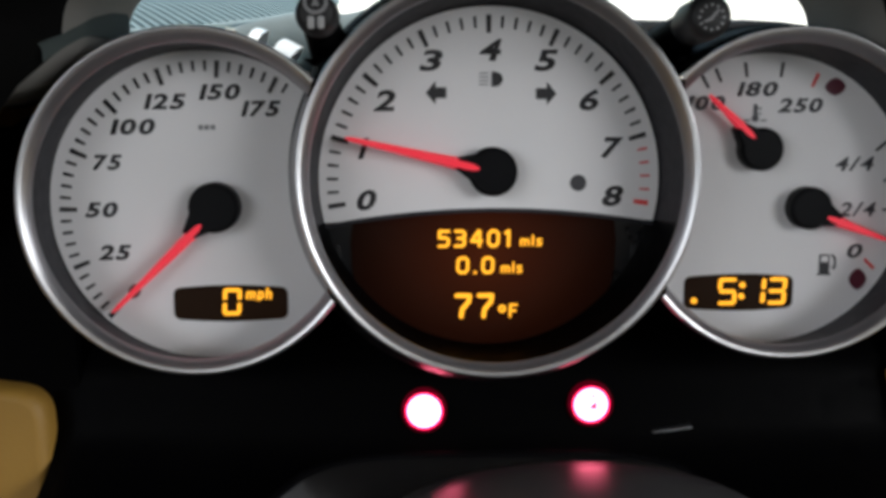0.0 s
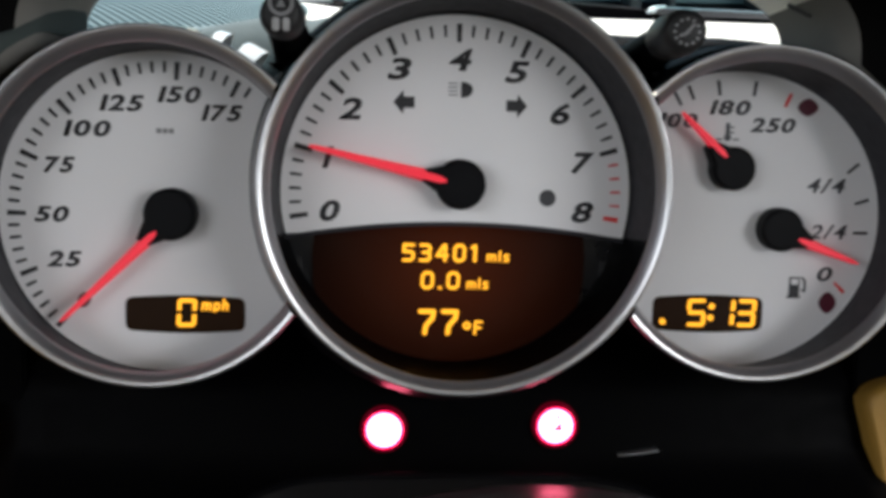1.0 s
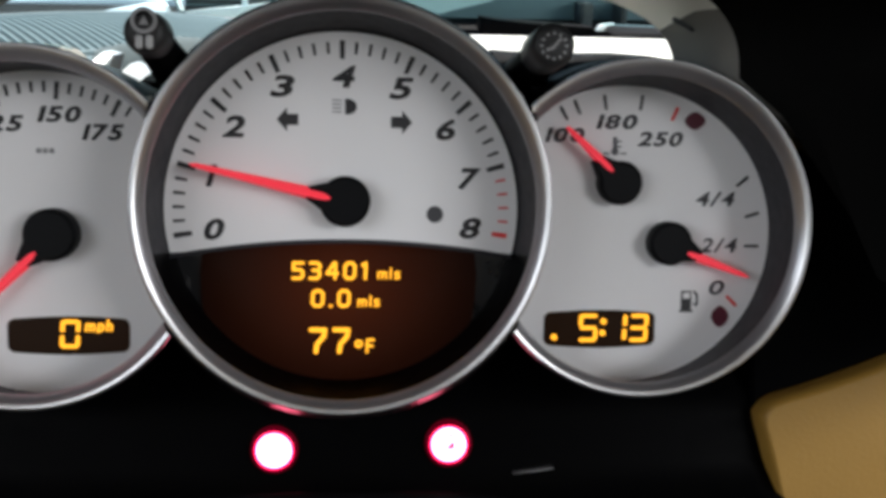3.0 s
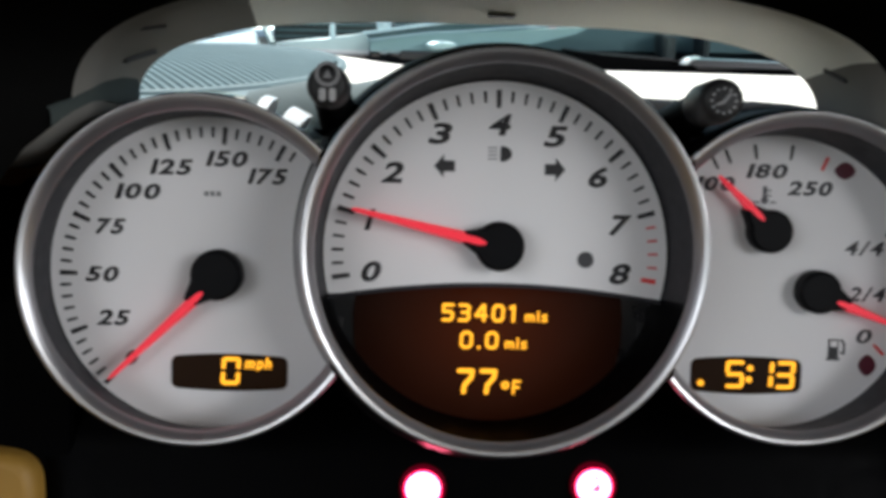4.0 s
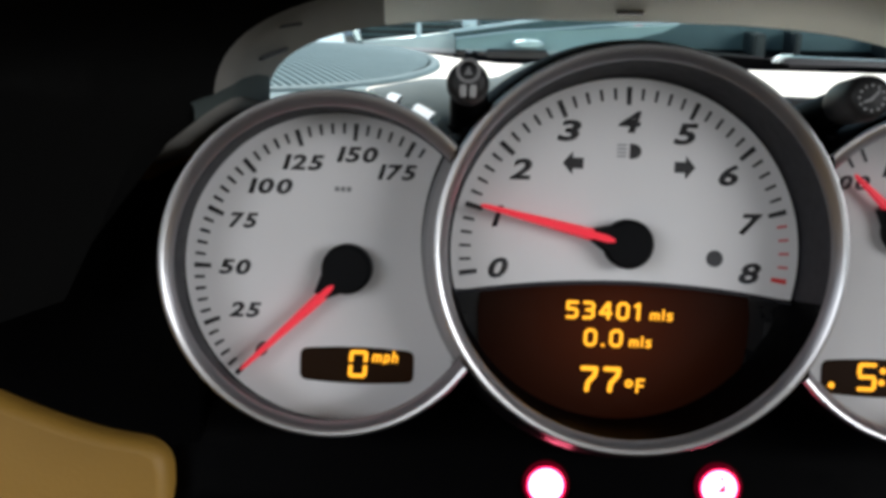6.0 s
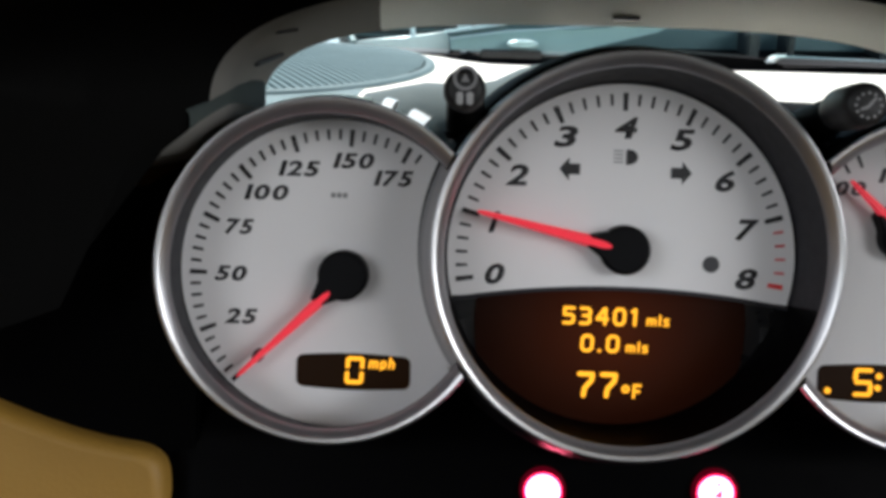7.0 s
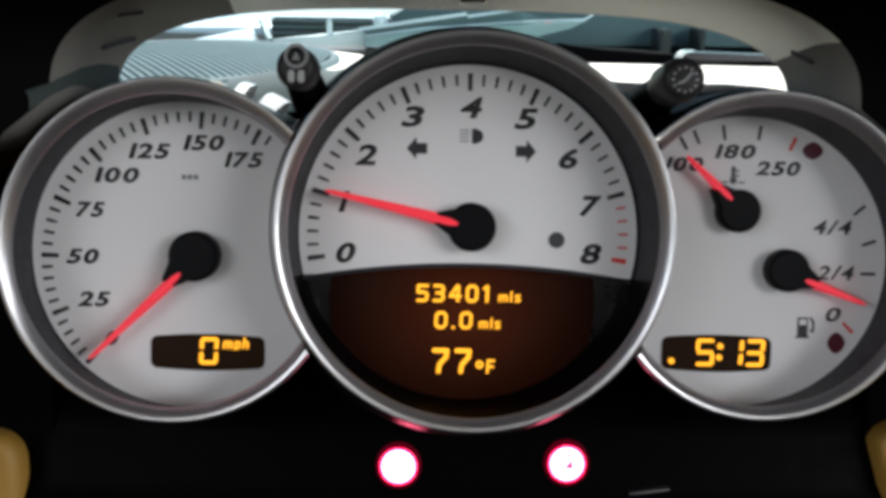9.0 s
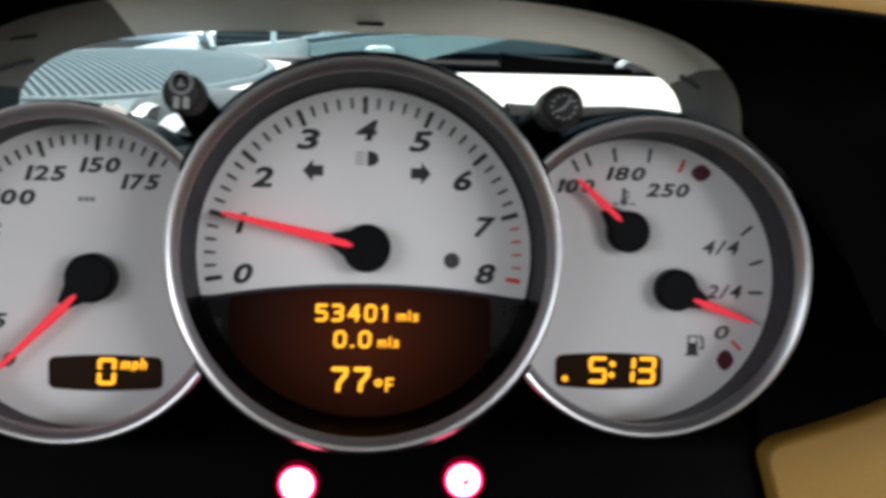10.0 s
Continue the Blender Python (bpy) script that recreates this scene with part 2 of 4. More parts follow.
def glyph_bm(ch, fat):
    """One character of the built-in font, flat in x and y, one unit high."""
    cu = bpy.data.curves.new("lettering", "FONT")
    cu.body, cu.size, cu.offset, cu.resolution_u = ch, 1.0, fat, 3
    ob = bpy.data.objects.new("lettering", cu)
    scene.collection.objects.link(ob)
    dg = bpy.context.evaluated_depsgraph_get()
    me = bpy.data.meshes.new_from_object(ob.evaluated_get(dg))
    bpy.data.objects.remove(ob)
    bpy.data.curves.remove(cu)
    return me


def text_bm(body, cx, cz, w, h, y, lean=0.30, fat=0.0, depth=0.0003):
    """Evenly spaced lettering, fitted to a width and height round (cx, cz) and leaned to the right."""
    bm, at = bmesh.new(), 0.0
    for ch in body:
        me = glyph_bm(ch, fat)
        before = len(bm.verts)
        bm.from_mesh(me)
        bpy.data.meshes.remove(me)
        bm.verts.ensure_lookup_table()
        mine = bm.verts[before:]
        lo, hi = min(v.co.x for v in mine), max(v.co.x for v in mine)
        for v in mine:
            v.co.x += at - lo
        at += hi - lo + 0.10
    xs, ys = [v.co.x for v in bm.verts], [v.co.y for v in bm.verts]
    mx, my, sx, sy = (min(xs) + max(xs)) / 2, (min(ys) + max(ys)) / 2, max(xs) - min(xs), max(ys) - min(ys)
    w -= lean * h
    for v in bm.verts:
        u, t = (v.co.x - mx) / sx * w, (v.co.y - my) / sy * h
        v.co = Vector((cx + u + lean * t, y, cz + t))
    geom = bmesh.ops.extrude_face_region(bm, geom=list(bm.faces))
    bmesh.ops.translate(bm, verts=[g for g in geom["geom"] if isinstance(g, bmesh.types.BMVert)], vec=(0, depth, 0))
    return bm


# strokes of the lit characters, each on a box one unit high: its width, then its lines
GLYPHS = {
    "0": (0.60, [[(0.15, 1), (0.45, 1), (0.6, 0.82), (0.6, 0.18), (0.45, 0), (0.15, 0), (0, 0.18), (0, 0.82), (0.15, 1)]]),
    "1": (0.24, [[(0.02, 0.86), (0.22, 1), (0.22, 0)]]),
    "3": (0.58, [[(0, 1), (0.44, 1), (0.58, 0.86), (0.58, 0.66), (0.44, 0.52), (0.16, 0.52)], [(0.44, 0.52), (0.58, 0.38), (0.58, 0.14), (0.44, 0), (0, 0)]]),
    "4": (0.64, [[(0.50, 0), (0.50, 1), (0.42, 1), (0, 0.32), (0.64, 0.32)]]),
    "5": (0.58, [[(0.58, 1), (0, 1), (0, 0.56), (0.44, 0.56), (0.58, 0.44), (0.58, 0.14), (0.44, 0), (0, 0)]]),
    "7": (0.64, [[(0, 1), (0.64, 1), (0.60, 0.70), (0.30, 0.34), (0.26, 0)]]),
    ".": (0.04, [[(0, 0), (0.04, 0)]]),
    "m": (0.84, [[(0, 0), (0, 0.60), (0.34, 0.60), (0.42, 0.48), (0.42, 0)], [(0.42, 0.48), (0.52, 0.60), (0.76, 0.60), (0.84, 0.48), (0.84, 0)]]),
    "l": (0.04, [[(0.02, 0), (0.02, 1)]]),
    "s": (0.46, [[(0.46, 0.62), (0.10, 0.62), (0, 0.50), (0.06, 0.38), (0.40, 0.26), (0.46, 0.12), (0.36, 0), (0, 0)]]),
    "p": (0.48, [[(0, -0.14), (0, 0.60), (0.36, 0.60), (0.48, 0.46), (0.48, 0.14), (0.36, 0), (0, 0)]]),
    "h": (0.46, [[(0, 0), (0, 1)], [(0, 0.56), (0.34, 0.60), (0.46, 0.46), (0.46, 0)]]),
    "o": (0.50, [[(0.08, 0.50), (0.25, 0.42), (0.42, 0.50), (0.50, 0.67), (0.42, 0.84), (0.25, 0.92), (0.08, 0.84), (0, 0.67), (0.08, 0.50)]]),
    "F": (0.52, [[(0.0, 0), (0.0, 1), (0.52, 1)], [(0.0, 0.50), (0.44, 0.50)]]),
}


def dots_bm(body, x0, x1, z0, z1, y, lean=0.0, bold=0.172):
    """Characters of a lit display in round-ended strokes, filling a rectangle."""
    t = (z1 - z0) * bold
    h = z1 - z0 - t
    gap = 0.24 + bold * 1.25
    k = (x1 - x0 - t) / (sum(GLYPHS[c][0] for c in body) + gap * (len(body) - 1))
    bm, at, step = bmesh.new(), x0 + t / 2, 0
    for c in body:
        w, lines = GLYPHS[c]
        for line in lines:
            pts = [(at + u * k + lean * v * h, z0 + t / 2 + v * h) for u, v in line]
            for p, q in zip(pts, pts[1:]):
                a = math.degrees(math.atan2(q[1] - p[1], q[0] - p[0]))
                step += 1
                prism(disc_pts(*q, t / 2, 7, a - 90, a + 90) + disc_pts(*p, t / 2, 7, a + 90, a + 270), y - 0.000004 * (step % 7), y + 0.0004, bm)
        at += (w + gap) * k
    return bm


SEGMENTS = {"0": "abcdef", "1": "bc", "3": "abcdg", "5": "acdfg"}


def segment_bm(ch, x0, x1, z0, z1, y, t=0.00138, lean=0.06):
    """A lit digit of seven bevelled segments."""
    zm, g, bm = (z0 + z1) / 2, 0.00025, bmesh.new()
    spans = {"a": (x0, z1, 1), "g": (x0, zm + t / 2, 1), "d": (x0, z0 + t, 1), "f": (x0, z1, 0), "b": (x1 - t, z1, 0), "e": (x0, zm, 0), "c": (x1 - t, zm, 0)}
    for s in SEGMENTS[ch]:
        x, z, flat = spans[s]
        if flat:
            pts = [(x + t * 0.6, z), (x1 - t * 0.6, z), (x1 - t * 0.3, z - t / 2), (x1 - t * 0.6, z - t), (x + t * 0.6, z - t), (x + t * 0.3, z - t / 2)]
        else:
            bot = zm if z == z1 else z0
            pts = [(x, bot + t * 0.4 + g), (x + t, bot + t * 0.4 + g), (x + t, z - t * 0.4 - g), (x + t / 2, z - g), (x, z - t * 0.4 - g)]
        prism([(px + lean * (pz - z0), pz) for px, pz in pts], y, y + 0.0004, bm)
    return bm


def hub_bm(cx, cz, r, tip, y0, y1):
    """A cap with a beak towards the needle's tip, domed at its front edge."""
    d = (Vector(tip) - Vector((cx, cz))).normalized()
    a = math.degrees(math.atan2(d.y, d.x))
    pts = disc_pts(cx, cz, r, 40, a + 33, a + 327)
    n = Vector((-d.y, d.x))
    e = Vector((cx, cz)) + d * r * 1.55
    pts += [(e.x - n.x * r * 0.24, e.y - n.y * r * 0.24), (e.x + n.x * r * 0.24, e.y + n.y * r * 0.24)]
    return prism(pts, y0, y1, bevel=0.0012)


def needle_bm(root, tip, w0, w1, y0, y1):
    """A tapered needle with a raised spine."""
    a, b = Vector(root), Vector(tip)
    d = (b - a).normalized()
    n = Vector((-d.y, d.x))
    bm = bmesh.new()
    vs = []
    for p, w in ((a, w0 * 0.35), (a + d * w0 * 0.45, w0 * 0.9), (a + d * w0, w0), (b - d * w1, w1), (b, w1 * 0.5)):
        vs.append([bm.verts.new((q.x, y, q.y)) for q, y in ((p - n * w / 2, y1), (p - n * w * 0.25, y0), (p + n * w * 0.25, y0), (p + n * w / 2, y1))])
    for p, q in zip(vs, vs[1:]):
        for i in range(4):
            bm.faces.new((p[i], p[(i + 1) % 4], q[(i + 1) % 4], q[i]))
    bm.faces.new(vs[0])
    bm.faces.new(vs[-1][::-1])
    return bm


def tick_mesh(name, length, width, material):
    return mesh_of(name, prism([(-length / 2, -width * 0.42), (length / 2, -width / 2), (length / 2, width / 2), (-length / 2, width * 0.42)], -0.0003, 0.0001), material)


def arch(a, b, n, y, base, cx, low_z, m=48):
    pts = [(cx - a - 0.040, low_z), (cx - a - 0.015, base - 0.012)]
    for k in range(m + 1):
        c = math.cos(math.pi * (1 - k / m))
        s = math.sin(math.pi * (1 - k / m))
        pts.append((cx + a * math.copysign(abs(c) ** (2 / n), c), base + b * max(s, 0) ** (2 / n)))
    pts += [(cx + a + 0.015, base - 0.012), (cx + a + 0.040, low_z)]
    return [(x, y, z) for x, z in pts]


def loft(sections, closed=False):
    bm = bmesh.new()
    rows = [[bm.verts.new(p) for p in s] for s in sections]
    for a, b in zip(rows, rows[1:] + (rows[:1] if closed else [])):
        for i in range(len(a) - 1):
            bm.faces.new((a[i], a[i + 1], b[i + 1], b[i]))
    return bm


def bar(bm, p, q, w, h):
    p, q = Vector(p), Vector(q)
    d = (q - p).normalized()
    s = d.cross(Vector((0, 0, 1))).normalized() * w / 2
    u = Vector((0, 0, h / 2))
    vs = [[bm.verts.new(c + a * s + b * u) for a, b in ((-1, -1), (1, -1), (0.7, 1), (-0.7, 1))] for c in (p, q)]
    for i in range(4):
        bm.faces.new((vs[0][i], vs[0][(i + 1) % 4], vs[1][(i + 1) % 4], vs[1][i]))
    bm.faces.new(vs[0]), bm.faces.new(vs[1][::-1])
    return bm


# ---- gauges ----
def bezel_set(g, front, back, r_out, r_in, r_dial, y_back, cut=None, arcs=()):
    """Bezel, bevel, shroud and housing tube of a round gauge."""
    yf = -0.028
    kw = dict(front=front, back=back, y_front=yf, y_back=0.0, cut=cut and (cut[0], 0.0679))
    rc = 0.0010
    round_over = [(r_out - rc + rc * math.cos(radians(a)), -0.0262 - 0.0018 * math.sin(radians(a))) for a in range(0, 97, 12)]
    if cut is None:
        side = [(r_out + 0.0040, 0.002), (r_out + 0.0040, -0.0035), (r_out + 0.0026, -0.0050), (r_out + 0.0024, -0.0075), (r_out + 0.0024, -0.0088), (r_out + 0.0010, -0.0160), (r_out, -0.0262)]
        part("bezel_side", revolve(side, **kw), M_SATIN, g, "satin silver side of the bezel", True)
    else:
        side = [(r_out - 0.0003, 0.002), (r_out - 0.0003, -0.0200), (r_out, -0.0205)] + round_over[:3]
        part("bezel_wall", revolve(side, **kw), M_MATTE, g, "matt black outer wall", True)
        round_over = round_over[2:]
    part("bezel", revolve(round_over + [(r_out - 0.0024, -0.0275), (r_out - 0.0026, -0.0270)], **kw), M_CHROME, g, "satin silver bezel", True)
    part("bevel", revolve([(r_out - 0.0026, -0.0270), (r_out - 0.0029, -0.0267), (r_in + 0.0003, -0.0247), (r_in, -0.0240)], **kw), M_BEVEL, g, "grey inner bevel", True)
    tube = [(r_in, -0.0240), (r_in, -0.0210), (r_dial, y_back)]
    if cut is None:
        part("shroud", revolve(tube, **kw, arc=(-14.0, 194.0)), M_TUBE, g, "dark shroud round the dial", True)
        part("lower_shroud", revolve(tube, **kw, arc=(194.0, 346.0)), M_PANELBLACK, g, "black shroud round the display", True)
    else:
        part("shroud", revolve(tube, **kw), M_TUBE, g, "dark shroud round the dial", True)
    top_tube = [(r_out - 0.0006, -0.0203), (r_out + 0.0012, -0.0196), (r_out + 0.0028, -0.0150), (r_out + 0.0037, -0.0090), (r_out + 0.0046, -0.0048), (r_out + 0.0054, -0.0024), (r_out + 0.0061, 0.0), (r_out + 0.0065, 0.0050), (r_out + 0.0066, 0.034)]
    low_tube = [(r_out - 0.0006, -0.0203), (r_out + 0.0008, -0.0198), (r_out + 0.0026, -0.0165), (r_out + 0.0042, -0.0110), (r_out + 0.0050, -0.0060), (r_out + 0.0053, 0.040)]
    if cut is None:
        top_tube = low_tube[:-2] + [(r_out + 0.0056, -0.0060), (r_out + 0.0068, 0.0040), (r_out + 0.0072, 0.040)]
    kw["cut"] = None
    for arc in arcs:
        part("housing_tube", revolve(low_tube if arc[0] > 200 else top_tube, **kw, arc=arc), M_GLOSS if arc[0] > 200 else M_SHINE if front[0] < 0 else M_BLACK, g, "black tube behind the bezel", True)


def numerals(g, items, h, y=-0.0003, ink=None, fat=0.032):
    for body, x, z, w in items:
        part("numeral", text_bm(body, x, z, w, h, y, fat=fat), ink or M_INK, g)


TACH, TACH_RING = (0.0004, 0.9846), (0.0016, 0.987)
SPEED, SPEED_RING = (-0.0987, 0.9745), (-0.0989, 0.9797)
RIGHT_RING = (0.0994, 0.9808)


def tachometer():
    g = thing("tachometer", "round silver-faced rev counter with red needle and lit orange display", "gauge", (TACH[0], 0, TACH[1]))
    bezel_set(g, TACH_RING, (0.0006, 0.985), 0.0670, 0.0622, 0.0608, 0.0105, arcs=((28.0, 153.0), (214.0, 322.0)))
    # the face ends below in a shallow arc over the display
    arc_c, arc_r = (0.001, 0.975 - 0.324), 0.324
    face = disc_pts(TACH[0], 0.985, 0.0606, 90, -14.2, 194.2)
    x0, x1 = face[-1][0], face[0][0]
    face += [(x0 + (x1 - x0) * k / 24, arc_c[1] + math.sqrt(arc_r ** 2 - (x0 + (x1 - x0) * k / 24 - arc_c[0]) ** 2)) for k in range(1, 24)]
    part("dial", prism(face, 0.0, 0.0095), M_DIAL, g, "pale silver dial face")
    part("dial_edge", prism([(x, z) for x, z in [(x0 + (x1 - x0) * k / 24, arc_c[1] + math.sqrt(arc_r ** 2 - (x0 + (x1 - x0) * k / 24 - arc_c[0]) ** 2) - 0.0001) for k in range(25)]] + [(x1 - (x1 - x0) * k / 24, arc_c[1] + math.sqrt(arc_r ** 2 - (x1 - (x1 - x0) * k / 24 - arc_c[0]) ** 2) - 0.0014) for k in range(25)], -0.0012, 0.0095), M_TUBE, g, "black lip under the dial face")
    back = part("display_back", prism(disc_pts(0.0006, 0.985, 0.0640, 80), 0.0100, 0.0130), M_GLOSS, g, "gloss black display surround")
    pan = [(-0.049 + 0.096 * k / 20, 0.9715 + 0.0015 * math.sin(math.pi * k / 20)) for k in range(21)][::-1]
    pan += [(-0.001 - 0.0490 * math.cos(math.pi * k / 24), 0.962 - 0.0480 * math.sin(math.pi * k / 24) ** 0.8) for k in range(25)]
    panel = part("display", prism(pan, 0.0092, 0.0102), M_PANEL, g, "backlit brown dot display")
    y = 0.0088
    for body, a, b, c, d in (("53401", -0.0180, 0.0088, 0.9597, 0.9663), ("mls", 0.0124, 0.0206, 0.9600, 0.9642), ("0.0", -0.0112, 0.0028, 0.9498, 0.9563), ("mls", 0.0053, 0.0133, 0.9500, 0.9542), ("77", -0.0122, 0.0026, 0.9330, 0.9425), ("oF", 0.0042, 0.0115, 0.9332, 0.9385)):
        part("readout", dots_bm(body, a, b, c, d, y, 0.04), M_AMBER, panel, "lit orange characters")
    # grey bars imitate the upright reflections at both sides of the display
    for sx in (-1, 1):
        part("reflection_bar", box(sx * 0.0555 - 0.002, sx * 0.0555 + 0.002, 0.0086, 0.0104, 0.944, 0.961, None, 0.0006), M_KNOB, g)
    big, small = tick_mesh("tick", 0.0062, 0.0018, M_INK), tick_mesh("tick", 0.0040, 0.00105, M_INK)
    red, bigred = tick_mesh("tick", 0.0034, 0.0009, mat("faded_red_ink", (0.66, 0.09, 0.11), 0.5)), tick_mesh("tick", 0.0052, 0.0018, M_REDINK)
    for i in range(41):
        a = 188.6 - 24.6 * i / 5
        major = i % 5 == 0
        r = 0.0549 if major else 0.0556
        me = (bigred if i == 40 else big) if major else (red if i > 35 else small)
        shared("tick", me, g, TACH[0] + r * math.cos(radians(a)), 0, TACH[1] + r * math.sin(radians(a)), a)
    numerals(g, [("0", -0.0432, 0.9782, 0.0088), ("1", -0.0440, 0.9965, 0.0040), ("2", -0.0358, 1.0132, 0.0092), ("3", -0.0197, 1.0270, 0.0092), ("4", 0.0010, 1.0305, 0.0095), ("5", 0.0205, 1.0268, 0.0090), ("6", 0.0360, 1.0130, 0.0088), ("7", 0.0438, 0.9962, 0.0086), ("8", 0.0447, 0.9790, 0.0090)], 0.0074)
    for s, cx, cz in ((1, -0.0183, 1.0158), (-1, 0.0205, 1.0153)):
        part("turn_arrow", prism([(cx - s * u, cz + w) for u, w in ((0.0036, 0), (0.0002, 0.0040), (0.0002, 0.0019), (-0.0036, 0.0019), (-0.0036, -0.0019), (0.0002, -0.0019), (0.0002, -0.0040))], -0.0003, 0.0001), M_INK, g, "dark turn signal arrow")
    lamp = [(0.0012 + 0.0040 * max(0, math.cos(radians(a))) ** 0.8, 1.0204 + 0.0027 * math.sin(radians(a))) for a in range(-90, 91, 12)]
    part("headlamp_symbol", prism(lamp, -0.0003, 0.0001), M_INK, g, "dark headlamp symbol")
    rays = bmesh.new()
    for k in range(4):
        box(-0.0032, 0.0001, -0.0003, 0.0001, 1.0183 + 0.0013 * k, 1.0189 + 0.0013 * k, rays)
    part("headlamp_rays", rays, M_FADED, g, "faint grey lamp rays")
    part("sensor_window", prism(disc_pts(0.0322, 0.9838, 0.0029, 32), -0.0003, 0.0001), mat("sensor_grey", (0.06, 0.06, 0.065), 0.3), g, "dark round sensor window")
    hub = (0.0014, 0.9882)
    tip = (-0.0500, 1.0003)
    part("needle", needle_bm((-0.0035, 0.98937), tip, 0.0046, 0.0018, -0.0075, -0.0055), M_NEEDLE, g, "bright red needle")
    part("hub", hub_bm(*hub, 0.0086, tip, -0.0072, -0.0004), M_HUB, g, "black needle cap")
    return g


def speedometer():
    g = thing("speedometer", "round silver-faced speedometer with red needle resting at zero", "gauge", (SPEED[0], 0, SPEED[1]))
    cut = (TACH_RING, 0.0711)
    bezel_set(g, SPEED_RING, (-0.1007, 0.9762), 0.0573, 0.0523, 0.0549, 0.0015, cut, ((78.5, 205.0),))
    a0, a1 = clip_angles((-0.0995, 0.977), 0.0555, *cut)
    face = disc_pts(-0.0995, 0.977, 0.0555, 90, a0, a1)
    b0, b1 = [math.degrees(math.atan2(p[1] - TACH_RING[1], p[0] - TACH_RING[0])) % 360 for p in (face[-1], face[0])]
    face += disc_pts(*TACH_RING, 0.0711, 22, b0, b1)[1:-1]
    part("dial", prism(face, 0.0, 0.002), M_DIAL, g, "pale silver dial face")
    seam = disc_pts(*TACH_RING, 0.0723, 30, b0 + 6, b1 - 3) + disc_pts(*TACH_RING, 0.0713, 30, b0 + 6, b1 - 3)[::-1]
    part("seam", prism(seam, -0.0006, 0.0004), M_TUBE, g, "black seam beside the larger gauge")
    big, small = tick_mesh("tick", 0.0060, 0.0017, M_INK), tick_mesh("tick", 0.0037, 0.0011, M_INK)
    for i in range(37):
        a = 225.2 - 23.28 * i / 5
        r = 0.0500 if i % 5 == 0 else 0.0511
        shared("tick", big if i % 5 == 0 else small, g, SPEED[0] + r * math.cos(radians(a)), 0, SPEED[1] + r * math.sin(radians(a)), a)
    numerals(g, [("0", -0.1268, 0.9462, 0.0062), ("25", -0.1330, 0.9602, 0.0120), ("50", -0.1368, 0.9755, 0.0124), ("75", -0.1343, 0.9922, 0.0112), ("100", -0.1244, 1.0046, 0.0165), ("125", -0.1130, 1.0133, 0.0152), ("150", -0.0937, 1.0165, 0.0152), ("175", -0.0797, 1.0106, 0.0142)], 0.0055)
    for k in range(3):
        part("unit_mark", prism(rounded(-0.1018 + 0.0021 * k, -0.1002 + 0.0021 * k, 1.0034, 1.0051, 0.0003), -0.0003, 0.0001), M_SYMBOL, g, "small faint grey bar")
    w = part("display", prism(rounded(-0.1130, -0.0722, 0.9356, 0.9473, 0.0026, 0.0008), -0.0004, 0.0004, bevel=0.0002), M_LCD, g, "dark brown lit display window")
    part("readout", segment_bm("0", -0.0957, -0.0891, 0.9371, 0.9470, -0.0008), M_AMBER, w, "lit orange digit")
    part("readout", dots_bm("mph", -0.0872, -0.0780, 0.9428, 0.9472, -0.0008, 0.15), M_AMBER, w, "lit orange letters")
    hub, tip = (-0.0964, 0.9763), (-0.1329, 0.9398)
    part("needle", needle_bm((-0.1007, 0.9706), tip, 0.0042, 0.0017, -0.0075, -0.0055), M_NEEDLE, g, "bright red needle")
    part("hub", hub_bm(*hub, 0.0088, tip, -0.0072, -0.0004), M_HUB, g, "black needle cap")
    return g


